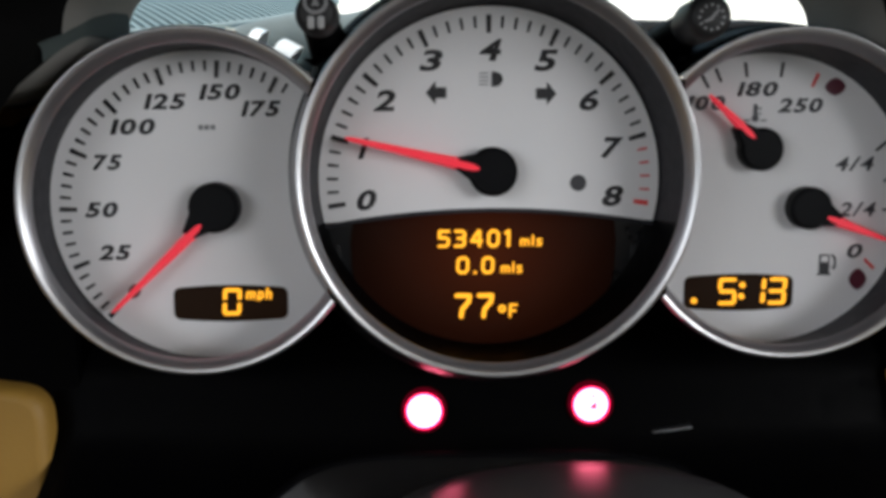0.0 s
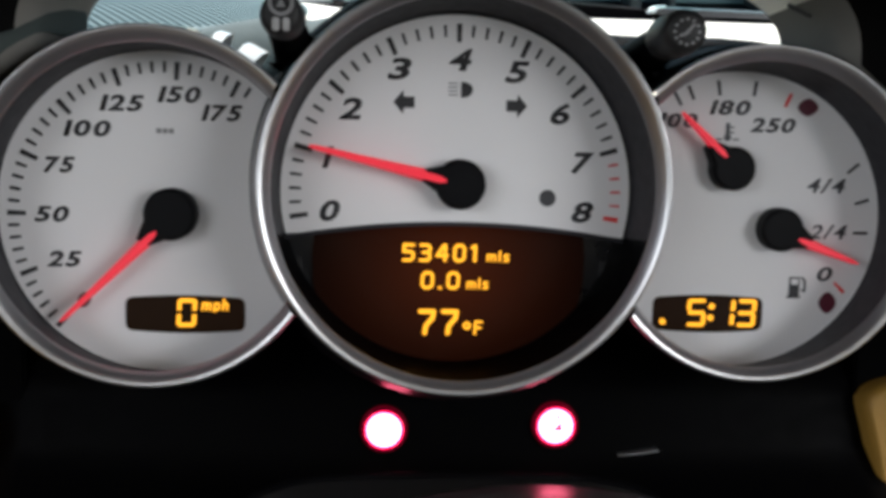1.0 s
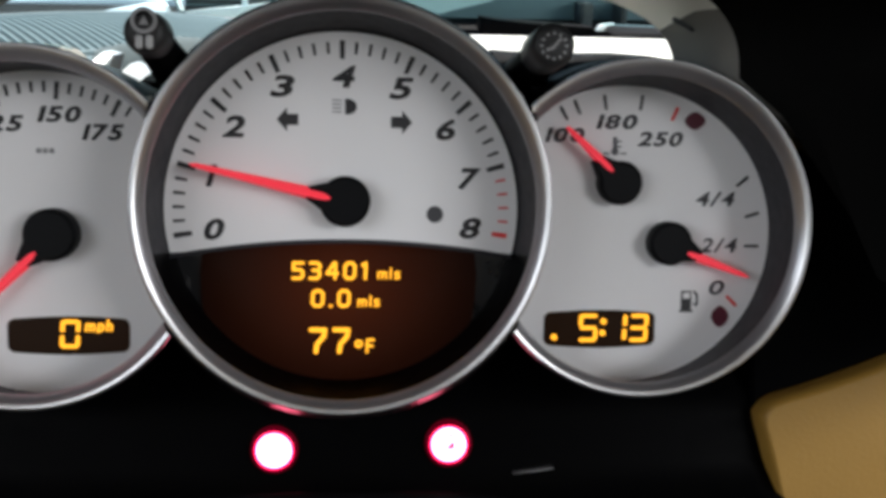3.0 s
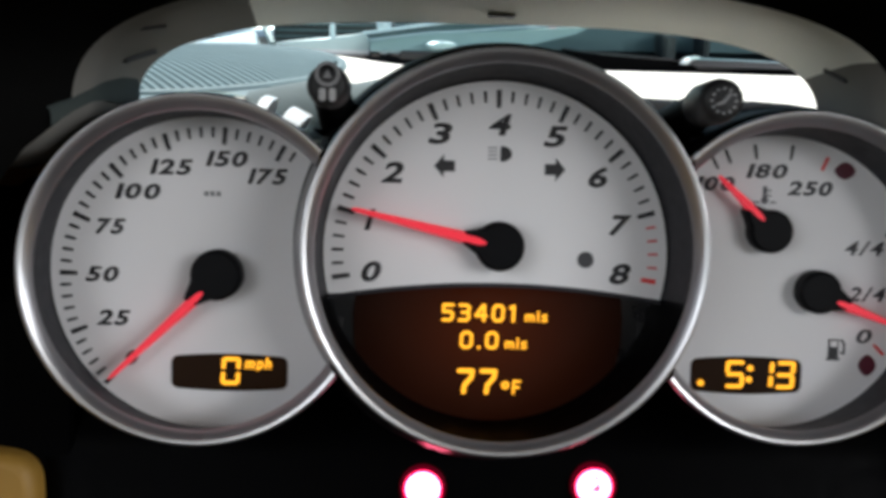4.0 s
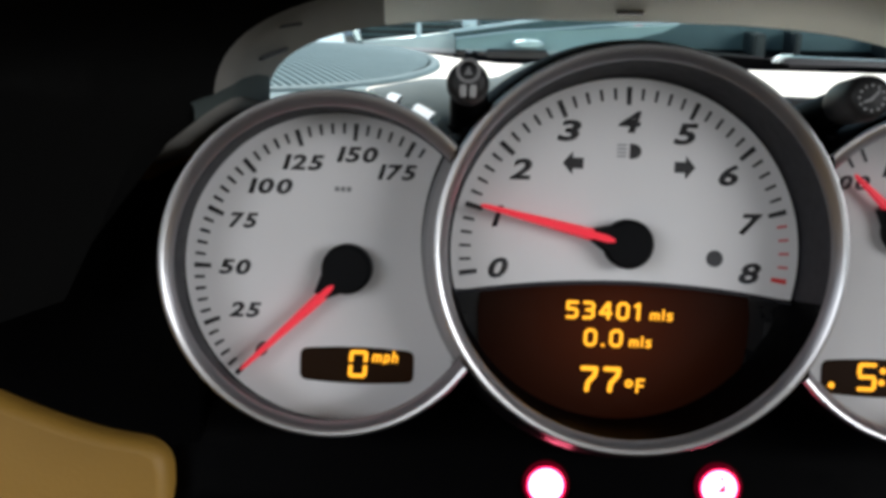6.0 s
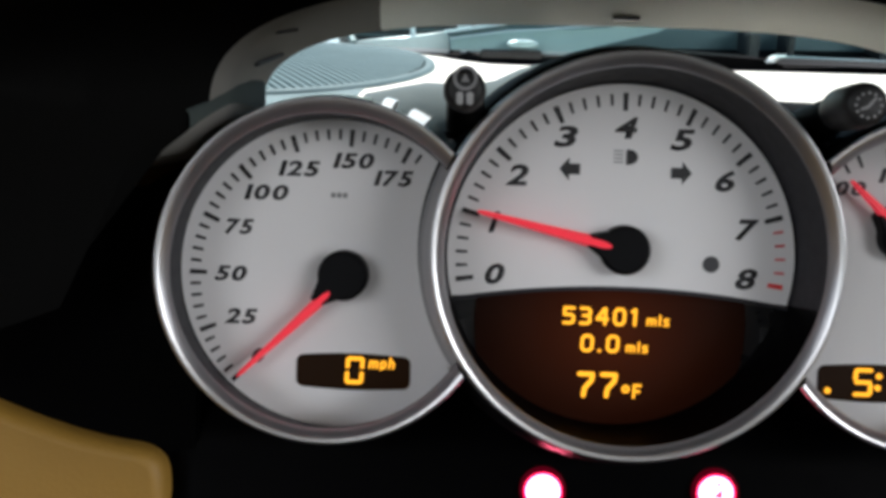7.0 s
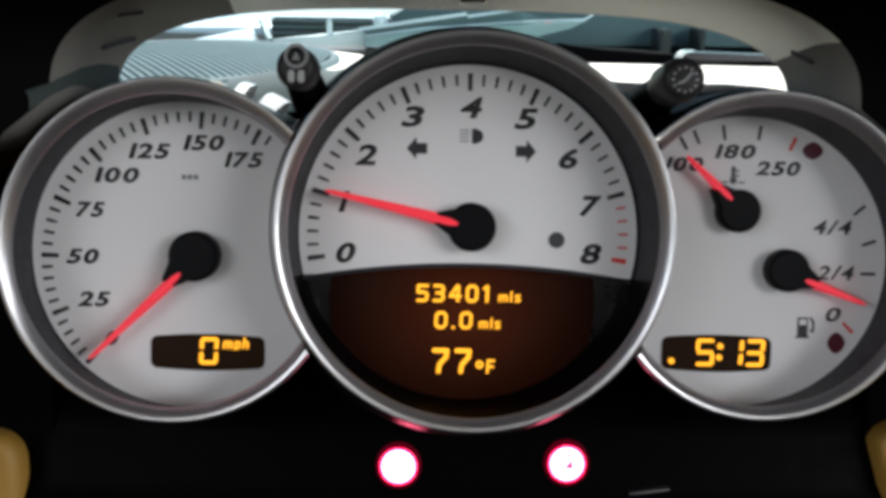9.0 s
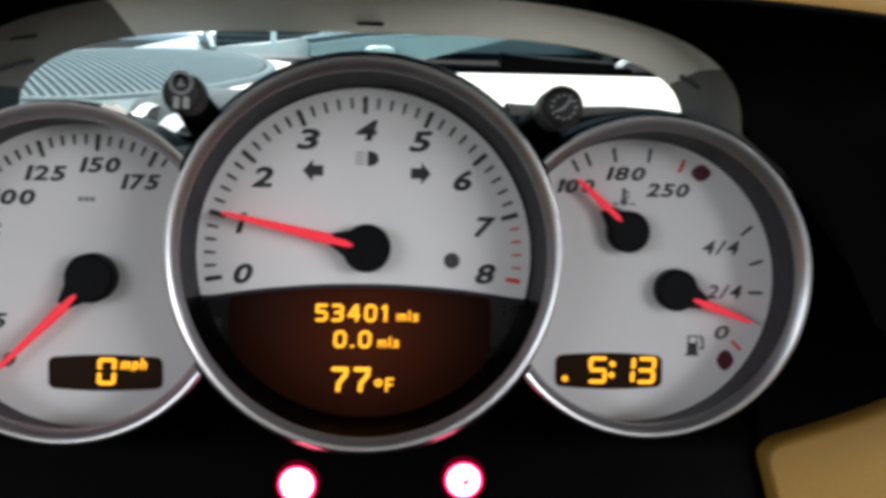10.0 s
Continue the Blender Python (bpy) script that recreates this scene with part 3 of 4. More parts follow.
def small_gauge():
    g = thing("temperature_fuel_gauge", "round silver-faced gauge for coolant temperature and fuel with clock", "gauge", (0.0995, 0, 0.979))
    cut = (TACH_RING, 0.0711)
    bezel_set(g, RIGHT_RING, (0.0992, 0.977), 0.0552, 0.0504, 0.0522, 0.0015, cut, ((-20.0, 138.0),))
    a0, a1 = clip_angles((0.0992, 0.977), 0.0524, *cut)
    face = disc_pts(0.0992, 0.977, 0.0524, 90, a0, a1)
    b0, b1 = [math.degrees(math.atan2(p[1] - TACH_RING[1], p[0] - TACH_RING[0])) for p in (face[-1], face[0])]
    face += disc_pts(*TACH_RING, 0.0711, 22, b0, b1)[1:-1]
    part("dial", prism(face, 0.0, 0.002), M_DIAL, g, "pale silver dial face")
    dash, red = tick_mesh("tick", 0.0052, 0.0011, M_INK), tick_mesh("tick", 0.0050, 0.0012, M_REDINK)
    for x, z, a, me in ((0.0768, 1.0192, 120, dash), (0.0814, 1.0214, 114, dash), (0.0912, 1.0232, 99, dash), (0.1040, 1.0232, 82, dash), (0.1160, 1.0195, 66, red), (0.1410, 0.9962, 40, dash), (0.1449, 0.9844, 18, dash), (0.1451, 0.9733, 0, dash), (0.1386, 0.9536, -44, red)):
        shared("tick", me, g, x, 0, z, a)
    numerals(g, [("100", 0.0775, 1.0117, 0.0145), ("180", 0.0958, 1.0165, 0.0152), ("250", 0.1113, 1.0107, 0.0168)], 0.0051, ink=M_SOFTINK, fat=0.030)
    numerals(g, [("4/4", 0.1316, 0.9899, 0.0150), ("2/4", 0.1336, 0.9735, 0.0140), ("0", 0.1331, 0.9584, 0.0068)], 0.0051, ink=M_SOFTINK, fat=0.015)
    th = box(0.0943, 0.0957, -0.0003, 0.0001, 1.0058, 1.0112)
    prism(disc_pts(0.0950, 1.0062, 0.0013, 16), -0.0003, 0.0001, th)
    for k in range(2):
        box(0.0957, 0.0972, -0.0003, 0.0001, 1.0094 - 0.0018 * k, 1.0100 - 0.0018 * k, th)
    for s in (-1, 1):
        box(0.0950 + s * 0.0030 - 0.0011, 0.0950 + s * 0.0030 + 0.0011, -0.0003, 0.0001, 1.0052, 1.0058, th)
    part("coolant_symbol", th, mat("dim_ink", (0.09, 0.09, 0.10), 0.5), g, "dark coolant thermometer symbol")
    pump = box(0.1203, 0.1240, -0.0003, 0.0001, 0.9500, 0.9572)
    box(0.1197, 0.1246, -0.0003, 0.0001, 0.9496, 0.9503, pump)
    prism([(0.1244, 0.9528), (0.1256, 0.9516), (0.1264, 0.9522), (0.1264, 0.9558), (0.1250, 0.9574), (0.1245, 0.9569), (0.1257, 0.9553), (0.1257, 0.9526)], -0.0003, 0.0001, pump)
    part("fuel_symbol", pump, M_INK, g, "dark fuel pump symbol")
    part("pump_window", box(0.1209, 0.1234, -0.0005, -0.0002, 0.9545, 0.9566), M_DIAL, g)
    for cx, cz, w, h in ((0.1232, 1.0172, 0.0037, 0.0031), (0.1346, 0.9480, 0.0032, 0.0039)):
        pts = [(cx + w * math.copysign(abs(math.cos(radians(a))) ** 1.25, math.cos(radians(a))), cz + h * math.copysign(abs(math.sin(radians(a))) ** 1.25, math.sin(radians(a)))) for a in range(0, 360, 15)]
        part("warning_window", prism(pts, -0.0003, 0.0001), M_DARKRED, g, "unlit dark red warning lamp")
    w = part("display", prism(rounded(0.0712, 0.1110, 0.9376, 0.9496, 0.0026, 0.0008), -0.0004, 0.0004, bevel=0.0002), M_LCD, g, "dark brown lit clock window")
    for ch, x0, x1 in (("5", 0.0832, 0.0901), ("1", 0.0952, 0.1005), ("3", 0.1014, 0.1082)):
        part("readout", segment_bm(ch, x0, x1, 0.9390, 0.9490, -0.0008), M_AMBER, w, "lit orange digit")
    for x, z in ((0.0924, 0.9463), (0.0921, 0.9422), (0.0748, 0.9407)):
        part("readout", prism(disc_pts(x, z, 0.0011, 14), -0.0008, -0.0004), M_AMBER, w, "lit orange dot")
    for hub, tip, root in (((0.0960, 0.9954), (0.0768, 1.0144), (0.0929, 0.9994)), ((0.1143, 0.9744), (0.1420, 0.9630), (0.1199, 0.9713))):
        part("needle", needle_bm(root, tip, 0.0038, 0.0017, -0.0070, -0.0052), M_NEEDLE, g, "bright red needle")
        part("hub", hub_bm(*hub, 0.0076, tip, -0.0068, -0.0004), M_HUB, g, "black needle cap")
    return g


tachometer()
speedometer()
small_gauge()


# ---- buttons between the gauges ----
def button(name, label, cx, cz, r, y_face, y_end, foot):
    g = thing(name, label, "button", (cx, 0, cz))
    prof = [(0.0001, y_face + 0.0002), (r * 0.62, y_face), (r * 0.80, y_face + 0.0006), (r * 0.93, y_face + 0.0020), (r, y_face + 0.0050), (r * 1.02, y_end - 0.0025), (r * 0.96, y_end), (r * 0.60, y_end + 0.0015), (0.0001, y_end + 0.0018)]
    part("knob", revolve(prof, (cx, cz), (cx, cz - 0.001), y_face, 0.02, n=48), M_KNOB, g, "black rounded push knob", True)
    stalk, rings = bmesh.new(), []
    for k in range(7):
        u = k / 6
        c = Vector((cx, y_end - 0.002, cz - 0.0008)).lerp(Vector(foot), u)
        q = r * (0.86 + 0.34 * u)
        rings.append([stalk.verts.new((c.x + q * math.cos(radians(a)), c.y - 0.35 * q * math.sin(radians(a)) * (1 - u), c.z + q * math.sin(radians(a)))) for a in range(0, 360, 15)])
    for a, b in zip(rings, rings[1:]):
        for i in range(24):
            stalk.faces.new((a[i], a[(i + 1) % 24], b[(i + 1) % 24], b[i]))
    part("stalk", stalk, M_BLACK, g, "black stalk", True)
    return g


trip = button("trip_reset_button", "black push button with grey lamp symbol between two gauges", -0.0553, 1.0386, 0.0066, -0.0450, -0.0330, (-0.0545, 0.0140, 1.0265))
yk = -0.0454
part("symbol_ring", revolve([(0.0027, yk), (0.0038, yk), (0.0038, yk + 0.0008)], (-0.0551, 1.0416), (-0.0551, 1.0416), yk, 0, n=28), M_SYMBOL, trip, "grey ring of the printed symbol")
part("symbol_dot", prism([(-0.0564, 1.0404), (-0.0538, 1.0404), (-0.0551, 1.0430)], yk, yk + 0.0006), M_SYMBOL, trip)
for sx in (-1, 1):
    part("symbol_block", box(-0.0551 + sx * 0.0015 - 0.0011, -0.0551 + sx * 0.0015 + 0.0011, yk, yk + 0.0008, 1.0335, 1.0374, None, 0.0004), M_SYMBOLPALE, trip, "grey printed block")

clock = button("clock_button", "black push button with printed clock symbol between two gauges", 0.0641, 1.0367, 0.0069, -0.0480, -0.0260, (0.0625, 0.0200, 1.0300))
ykc = -0.0484
for k in range(12):
    a = radians(30 * k)
    part("hour_mark", prism(disc_pts(0.0640 + 0.0037 * math.cos(a), 1.0362 + 0.0037 * math.sin(a), 0.00046, 8), ykc, ykc + 0.0006), M_SYMBOL, clock)
part("clock_hand", prism([(0.0634, 1.0359), (0.0640, 1.0353), (0.0665, 1.0383), (0.0658, 1.0387)], ykc, ykc + 0.0006), M_SYMBOL, clock, "grey printed hand")
part("clock_hand", prism([(0.0635, 1.0361), (0.0640, 1.0353), (0.0618, 1.0346), (0.0617, 1.0353)], ykc, ykc + 0.0006), M_SYMBOL, clock, "grey printed hand")


# ---- warning lamps under the gauges ----
def warning_lamp(cx, cz, label):
    g = thing("warning_lamp", label, "warning lamp", (cx, 0.002, cz), group="warning lamps under the gauges")
    part("lens", revolve([(0.0001, -0.0008), (0.0036, -0.0007), (0.0056, -0.0003), (0.0062, 0.0002)], (cx, cz), (cx, cz), -0.001, 0.01, n=40), M_LED, g, "brightly lit lens", True)
    part("rim", revolve([(0.0062, 0.0002), (0.0066, -0.0003), (0.0070, 0.0002)], (cx, cz), (cx, cz), -0.001, 0.01, n=40), M_LEDRIM, g, "red glowing rim", True)
    # the outer ring glows faintly to imitate the halo round the lit lens
    part("bezel", revolve([(0.0070, 0.0002), (0.0074, 0.0000), (0.0080, 0.0003), (0.0083, 0.0008), (0.0084, 0.0030)], (cx, cz), (cx, cz), -0.001, 0.01, n=40), M_HALO, g, "ring glowing dark red in place of the lamp's halo", True)
    return g


warning_lamp(-0.0235, 0.9003, "round warning lamp lit bright red in the black panel")
belt = warning_lamp(0.0380, 0.9020, "round warning lamp lit bright red with a small symbol")
part("symbol", prism([(0.0372, 0.9010), (0.0398, 0.9009), (0.0397, 0.9036)], -0.0014, -0.0006), M_LEDINK, belt, "small red triangle")
part("symbol", prism(disc_pts(0.0386, 0.9056, 0.0005, 10), -0.0012, -0.0005), M_LEDINK, belt, "small red dot")

# ---- cluster housing and the panel under the gauges ----
house = thing("cluster_housing", "black plastic housing that carries the three gauges", "instrument panel", (0, 0.03, 0.86))
part("back_panel", prism([(-0.20, 0.84), (0.20, 0.84), (0.20, 0.99), (0.150, 1.020), (-0.150, 1.020), (-0.20, 0.99)], 0.020, 0.034), M_BLACK, house, "black rear panel", category="")
low = bmesh.new()
rows = []
for i in range(33):
    x = -0.16 + 0.32 * i / 32
    dip = 0.004 * (x / 0.16) ** 2
    rows.append([low.verts.new((x, y + dip, z)) for y, z in ((0.018, 0.960), (0.016, 0.930), (0.006, 0.918), (0.0025, 0.908), (0.002, 0.894), (-0.004, 0.884), (-0.018, 0.876), (-0.040, 0.870), (-0.040, 0.850), (0.02, 0.850))])
for a, b in zip(rows, rows[1:]):
    for j in range(9):
        low.faces.new((a[j], a[j + 1], b[j + 1], b[j]))
low.faces.new(rows[0]), low.faces.new(rows[-1])
part("lower_panel", low, M_PANELBLACK, house, "gloss black panel with lamps", True)
for s in (-1, 1):
    part("side_panel", box(min(s * 0.150, s * 0.40), max(s * 0.150, s * 0.40), 0.0065, 0.030, 0.76, 1.005, None, 0.001), M_PANELBLACK, house, "black panel beside the gauges")
part("trim_strip", prism([(0.0610, 0.8914), (0.0680, 0.8921), (0.0755, 0.8931), (0.0755, 0.8936), (0.0680, 0.8926), (0.0610, 0.8917)], -0.0012, 0.004), M_CHROME, house, "thin silver strip")
over = ((0.0540, 1.0440), (0.0600, 1.0436), (0.0700, 1.0434), (0.0830, 1.0432), (0.0990, 1.0436), (0.1130, 1.0428), (0.1250, 1.0412), (0.1320, 1.0380))
part("rear_cover", loft([[(x, y, z - d) for x, z in over] for y, d in ((0.006, 0.0140), (0.012, 0.0070), (0.020, 0.0022), (0.028, 0.0), (0.036, 0.0), (0.044, 0.0020), (0.060, 0.0140))]), M_BLACK, house, "dull black cover behind the small gauge", True)
for s, ring, r in ((-1, (-0.1005, 0.9803), 0.0600), (1, (0.1006, 0.9810), 0.0575)):
    big, wedge = 0.0722, []
    for z in np.linspace(1.000, 1.0270, 64):
        far = ring[0] - s * math.sqrt(r * r - (z - ring[1]) ** 2)
        near = TACH_RING[0] + s * math.sqrt(big * big - (z - TACH_RING[1]) ** 2)
        if (near - far) * s < -0.0002:
            wedge.append((float(far), float(near), float(z)))
    wedge = wedge[::4]
    x = ring[0] + (0.6 * (TACH_RING[0] - ring[0]))
    part("saddle_wall", box(x - 0.017, x + 0.017, 0.0135, 0.0345, 0.992, 1.0270, None, 0.001), M_BLACK, house, "black wall behind the block")
    part("saddle", prism([(f, z) for f, n, z in wedge] + [(n, z) for f, n, z in wedge[::-1]], -0.0190, 0.034), M_MATTE, house, "black block between two gauges")


# ---- hood over the cluster ----
HX = -0.0048
hood = thing("cluster_hood", "arched black and grey hood over the gauges with tan lip", "dashboard hood", (HX, 0, 1.03))
inner = [arch(*q, 1.030, HX, 1.012) for q in ((0.1275, 0.0390, 3.2, 0.0240), (0.1280, 0.0398, 3.2, 0.0205), (0.1283, 0.0412, 3.1, 0.0100), (0.1283, 0.0425, 3.0, -0.0040), (0.1283, 0.0435, 2.9, -0.0150))]
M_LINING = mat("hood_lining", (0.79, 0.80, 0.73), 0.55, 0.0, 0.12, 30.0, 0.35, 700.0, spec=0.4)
# the same lining again, darkened to carry the shade of the flanks
M_FLANK_SHADED = mat("shaded_flank_lining", (0.185, 0.18, 0.165), 0.8, 0.0, 0.15, 40.0, 0.3, 700.0, spec=0.06)
inner += [arch(0.1300, 0.0442, 2.8, -0.0200, 1.030, HX, 1.012), arch(0.1340, 0.0448, 2.7, -0.0240, 1.030, HX, 1.012)]
# one lining in two colours: lit over the opening, shaded at the flanks
left_shade_edge = next(i for i, p in enumerate(inner[0]) if p[0] > -0.090)
right_shade_edge = next(i for i, p in enumerate(inner[0]) if p[0] > 0.1155)
part("lit_lining", loft([row[left_shade_edge:right_shade_edge + 1] for row in inner]), M_LINING, hood, "lining over the opening with light put into its colour", True)
part("shaded_flank_lining", loft([row[:left_shade_edge + 1] for row in inner]), M_FLANK_SHADED, hood, "flank lining with shade put into its colour", True)
part("shaded_flank_lining", loft([row[right_shade_edge:] for row in inner]), M_FLANK_SHADED, hood, "flank lining with shade put into its colour", True)
# the hood's front is lengthened, unseen, to keep window light off lining and dials
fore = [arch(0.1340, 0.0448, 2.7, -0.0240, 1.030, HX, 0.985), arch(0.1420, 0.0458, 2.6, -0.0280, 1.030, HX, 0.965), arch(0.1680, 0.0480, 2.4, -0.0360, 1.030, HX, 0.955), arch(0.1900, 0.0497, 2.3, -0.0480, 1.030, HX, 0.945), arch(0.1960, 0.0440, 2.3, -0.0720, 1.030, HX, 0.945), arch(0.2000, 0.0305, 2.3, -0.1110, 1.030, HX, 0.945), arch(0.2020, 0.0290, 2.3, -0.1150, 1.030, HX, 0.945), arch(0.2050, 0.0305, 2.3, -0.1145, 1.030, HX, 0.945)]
part("visor", loft(fore), mat("visor_black", (0.0026, 0.0026, 0.0025), 0.7, 0.0, 0.2, 40.0, 0.2, 900.0, spec=0.05), hood, "black front part of the hood, lengthened to block light", True)
lip = [arch(0.2050, 0.0305, 2.3, -0.1146, 1.030, HX, 0.945), arch(0.2095, 0.0350, 2.3, -0.1160, 1.030, HX, 0.945), arch(0.2180, 0.0450, 2.3, -0.1130, 1.030, HX, 0.945), arch(0.2240, 0.0570, 2.3, -0.0880, 1.030, HX, 0.945), arch(0.2250, 0.0700, 2.3, -0.0300, 1.030, HX, 0.945), arch(0.2200, 0.0660, 2.3, 0.0300, 1.020, HX, 0.945), arch(0.1420, 0.0480, 2.6, 0.0330, 1.030, HX, 0.985), arch(0.1278, 0.0392, 3.2, 0.0242, 1.030, HX, 0.985)]
part("shell", loft(lip), M_TAN, hood, "tan leather cover of the hood", True)
pad = []
for x, y, z in ((-0.1440, -0.0275, 1.0310), (-0.1375, -0.0240, 1.0345), (-0.1335, -0.0200, 1.0380), (-0.1320, -0.0150, 1.0410), (-0.1315, 0.0, 1.0450), (-0.1300, 0.0200, 1.0460)):
    low = SPEED_RING[1] + math.sqrt(0.0640 ** 2 - (x - SPEED_RING[0]) ** 2)
    pad.append([(x, y, min(low, z - 0.0040)), (x, y, z - 0.0030), (x - 0.0004, y, z - 0.0010), (x - 0.0014, y, z), (x - 0.0060, y, z - 0.0008)])
part("flank_pad", loft(pad), mat("flank_grey", (0.055, 0.068, 0.066), 0.9, 0.0, 0.15, 40.0, 0.2, 700.0, spec=0.04), hood, "dark grey pad at the flank", True)
for p, q in (((-0.129, -0.002, 1.049), (-0.1235, 0.015, 1.0547)), ((-0.1195, -0.0145, 1.0583), (-0.1145, -0.006, 1.0607)), ((0.1165, 0.004, 1.0527), (0.120, -0.005, 1.048)), ((-0.0035, 0.014, 1.0704), (0.0060, 0.014, 1.0704))):
    part("slot", bar(bmesh.new(), p, q, 0.0032, 0.0013), M_SOFTINK, hood, "narrow dark slot")


# ---- tan dash panels beside the cluster ----
def tan_panel(name, pts, label, roll=1.0):
    bm = bmesh.new()
    n = len(pts)
    area = sum(pts[i - 1][0] * pts[i][1] - pts[i][0] * pts[i - 1][1] for i in range(n))
    rows = []
    for off, y in ((0.0, 0.010), (0.0, 0.0035), (0.0006, 0.0012), (0.0016, -0.0008), (0.0030, -0.0020), (0.0044, -0.0027), (0.0056, -0.0030)):
        row = []
        for i in range(n):
            d = Vector(pts[(i + 1) % n]) - Vector(pts[i - 1])
            m = Vector((-d.y, d.x)).normalized() * roll * (off if area > 0 else -off)
            row.append(bm.verts.new((pts[i][0] + m.x, y, pts[i][1] + m.y)))
        rows.append(row)
    for a, b in zip(rows, rows[1:]):
        for i in range(n):
            bm.faces.new((a[i], a[(i + 1) % n], b[(i + 1) % n], b[i]))
    skin = bmesh.new()
    skin.faces.new([skin.verts.new(v.co) for v in rows[-1]])
    g = thing(name, label, "dash panel", (pts[0][0], 0.0, pts[0][1]))
    part("edge_roll", bm, M_TAN, g, "rounded leather edge", True)
    part("leather_face", skin, M_TAN, g, "flat leather face", True)
    return g


def smooth_path(pts, n=6):
    """Rounds the corners of an outline."""
    for _ in range(3):
        out = []
        for i, p in enumerate(pts):
            q = pts[(i + 1) % len(pts)]
            out += [(p[0] * 0.78 + q[0] * 0.22, p[1] * 0.78 + q[1] * 0.22), (p[0] * 0.22 + q[0] * 0.78, p[1] * 0.22 + q[1] * 0.78)]
        pts = out
    return pts


tan_panel("dash_panel", smooth_path([(-0.360, 0.975), (-0.260, 0.9400), (-0.215, 0.9217), (-0.187, 0.9133), (-0.1605, 0.9100), (-0.1592, 0.885), (-0.1602, 0.80), (-0.360, 0.76)]), "tan leather lower dash panel beside the black cluster", 0.8)
tan_panel("dash_panel", smooth_path([(0.330, 0.985), (0.230, 0.9455), (0.200, 0.9325), (0.172, 0.9225), (0.1484, 0.9158), (0.1549, 0.8945), (0.1605, 0.8700), (0.178, 0.80), (0.330, 0.76)]), "tan leather lower dash panel beside the steering column", 0.4)

# ---- steering column cover ----
col = thing("steering_column_cover", "dark plastic steering column cover below the gauges", "steering column", (0, -0.03, 0.87))


def cover_section(y, top, half, crown, low_z, m=24):
    pts = [(-half - 0.028, y, low_z)]
    for k in range(m + 1):
        x = -half + 2 * half * k / m
        edge = 1 - abs(2 * k / m - 1) ** 6
        pts.append((x, y, top - 0.006 * (1 - edge) + crown * (1 - (x / half) ** 2)))
    return pts + [(half + 0.028, y, low_z)]


part("rear_edge", loft([cover_section(-0.024, 0.874, 0.068, 0.0, 0.850), cover_section(-0.028, 0.8925, 0.067, 0.0012, 0.866), cover_section(-0.031, 0.8950, 0.066, 0.0014, 0.866), cover_section(-0.034, 0.8925, 0.065, 0.0014, 0.862), cover_section(-0.038, 0.878, 0.063, 0.001, 0.855)]), M_EDGE, col, "gloss black rear edge", True)
hump = []
for y, top, half, crown in ((-0.0385, 0.872, 0.062, 0.0120), (-0.0400, 0.8815, 0.064, 0.0130), (-0.0440, 0.8830, 0.066, 0.0135), (-0.0600, 0.8850, 0.068, 0.0140), (-0.0900, 0.8870, 0.069, 0.0145), (-0.120, 0.8850, 0.069, 0.0150), (-0.160, 0.8700, 0.069, 0.0150)):
    hump.append([(x + 0.024, yy, z) for x, yy, z in cover_section(y, top, half, crown, 0.80)])
part("top_shell", loft(hump), M_COLUMN, col, "grey glossy curved top shell", True)

# ---- dash top, in level coordinates ----
LEVEL = Matrix.Identity(4)
DZ = 1.0124
dash = thing("dashboard", "tan leather dashboard top in sunlight", "dashboard", (0, 0.3, DZ - 0.1), LEVEL)
top = bmesh.new()
rows = []
for i in range(71):
    x = -0.70 + 1.40 * i / 70
    u = min(1.0, max(0.0, (-0.03 - x) / 0.10))
    far = 0.455 + 0.105 * u * u * (3 - 2 * u) - 0.045 * (x / 0.7) ** 2
    rows.append([top.verts.new((x, y, z)) for y, z in ((0.060, 0.72), (0.050, 0.93), (0.050, DZ - 0.010), (0.056, DZ - 0.003), (0.066, DZ), (0.20, DZ + 0.001), (far - 0.03, DZ), (far - 0.008, DZ - 0.002), (far, DZ - 0.010), (far + 0.01, 0.90))])
for a, b in zip(rows, rows[1:]):
    for j in range(9):
        top.faces.new((a[j], a[j + 1], b[j + 1], b[j]))
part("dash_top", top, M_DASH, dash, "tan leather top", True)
part("knee_panel", prism([(-0.70, 0.50), (0.70, 0.50), (0.70, 0.86), (0.23, 0.985), (-0.23, 0.985), (-0.70, 0.86)], 0.062, 0.09), M_BLACK, dash, "black lower face")
# grey swelling of the dash behind the gap between the two left gauges
swell = thing("gauge_saddle", "grey plastic saddle on the dashboard behind two gauges", "dash saddle", (-0.06, 0.035, 1.04))
crest = ((-0.0980, 1.0462), (-0.0845, 1.0492), (-0.0730, 1.0514), (-0.0620, 1.0512), (-0.0540, 1.0508), (-0.0442, 1.0529), (-0.0342, 1.0578), (-0.0260, 1.0600))
part("skin", loft([[(x, y, z - drop) for x, z in crest] for y, drop in ((0.0380, 0.0260), (0.0400, 0.0190), (0.0460, 0.0110), (0.0540, 0.0040), (0.0610, 0.0008), (0.0680, 0.0), (0.0780, 0.0030), (0.0850, 0.0200))]), M_SADDLE, swell, "grey plastic skin", True)
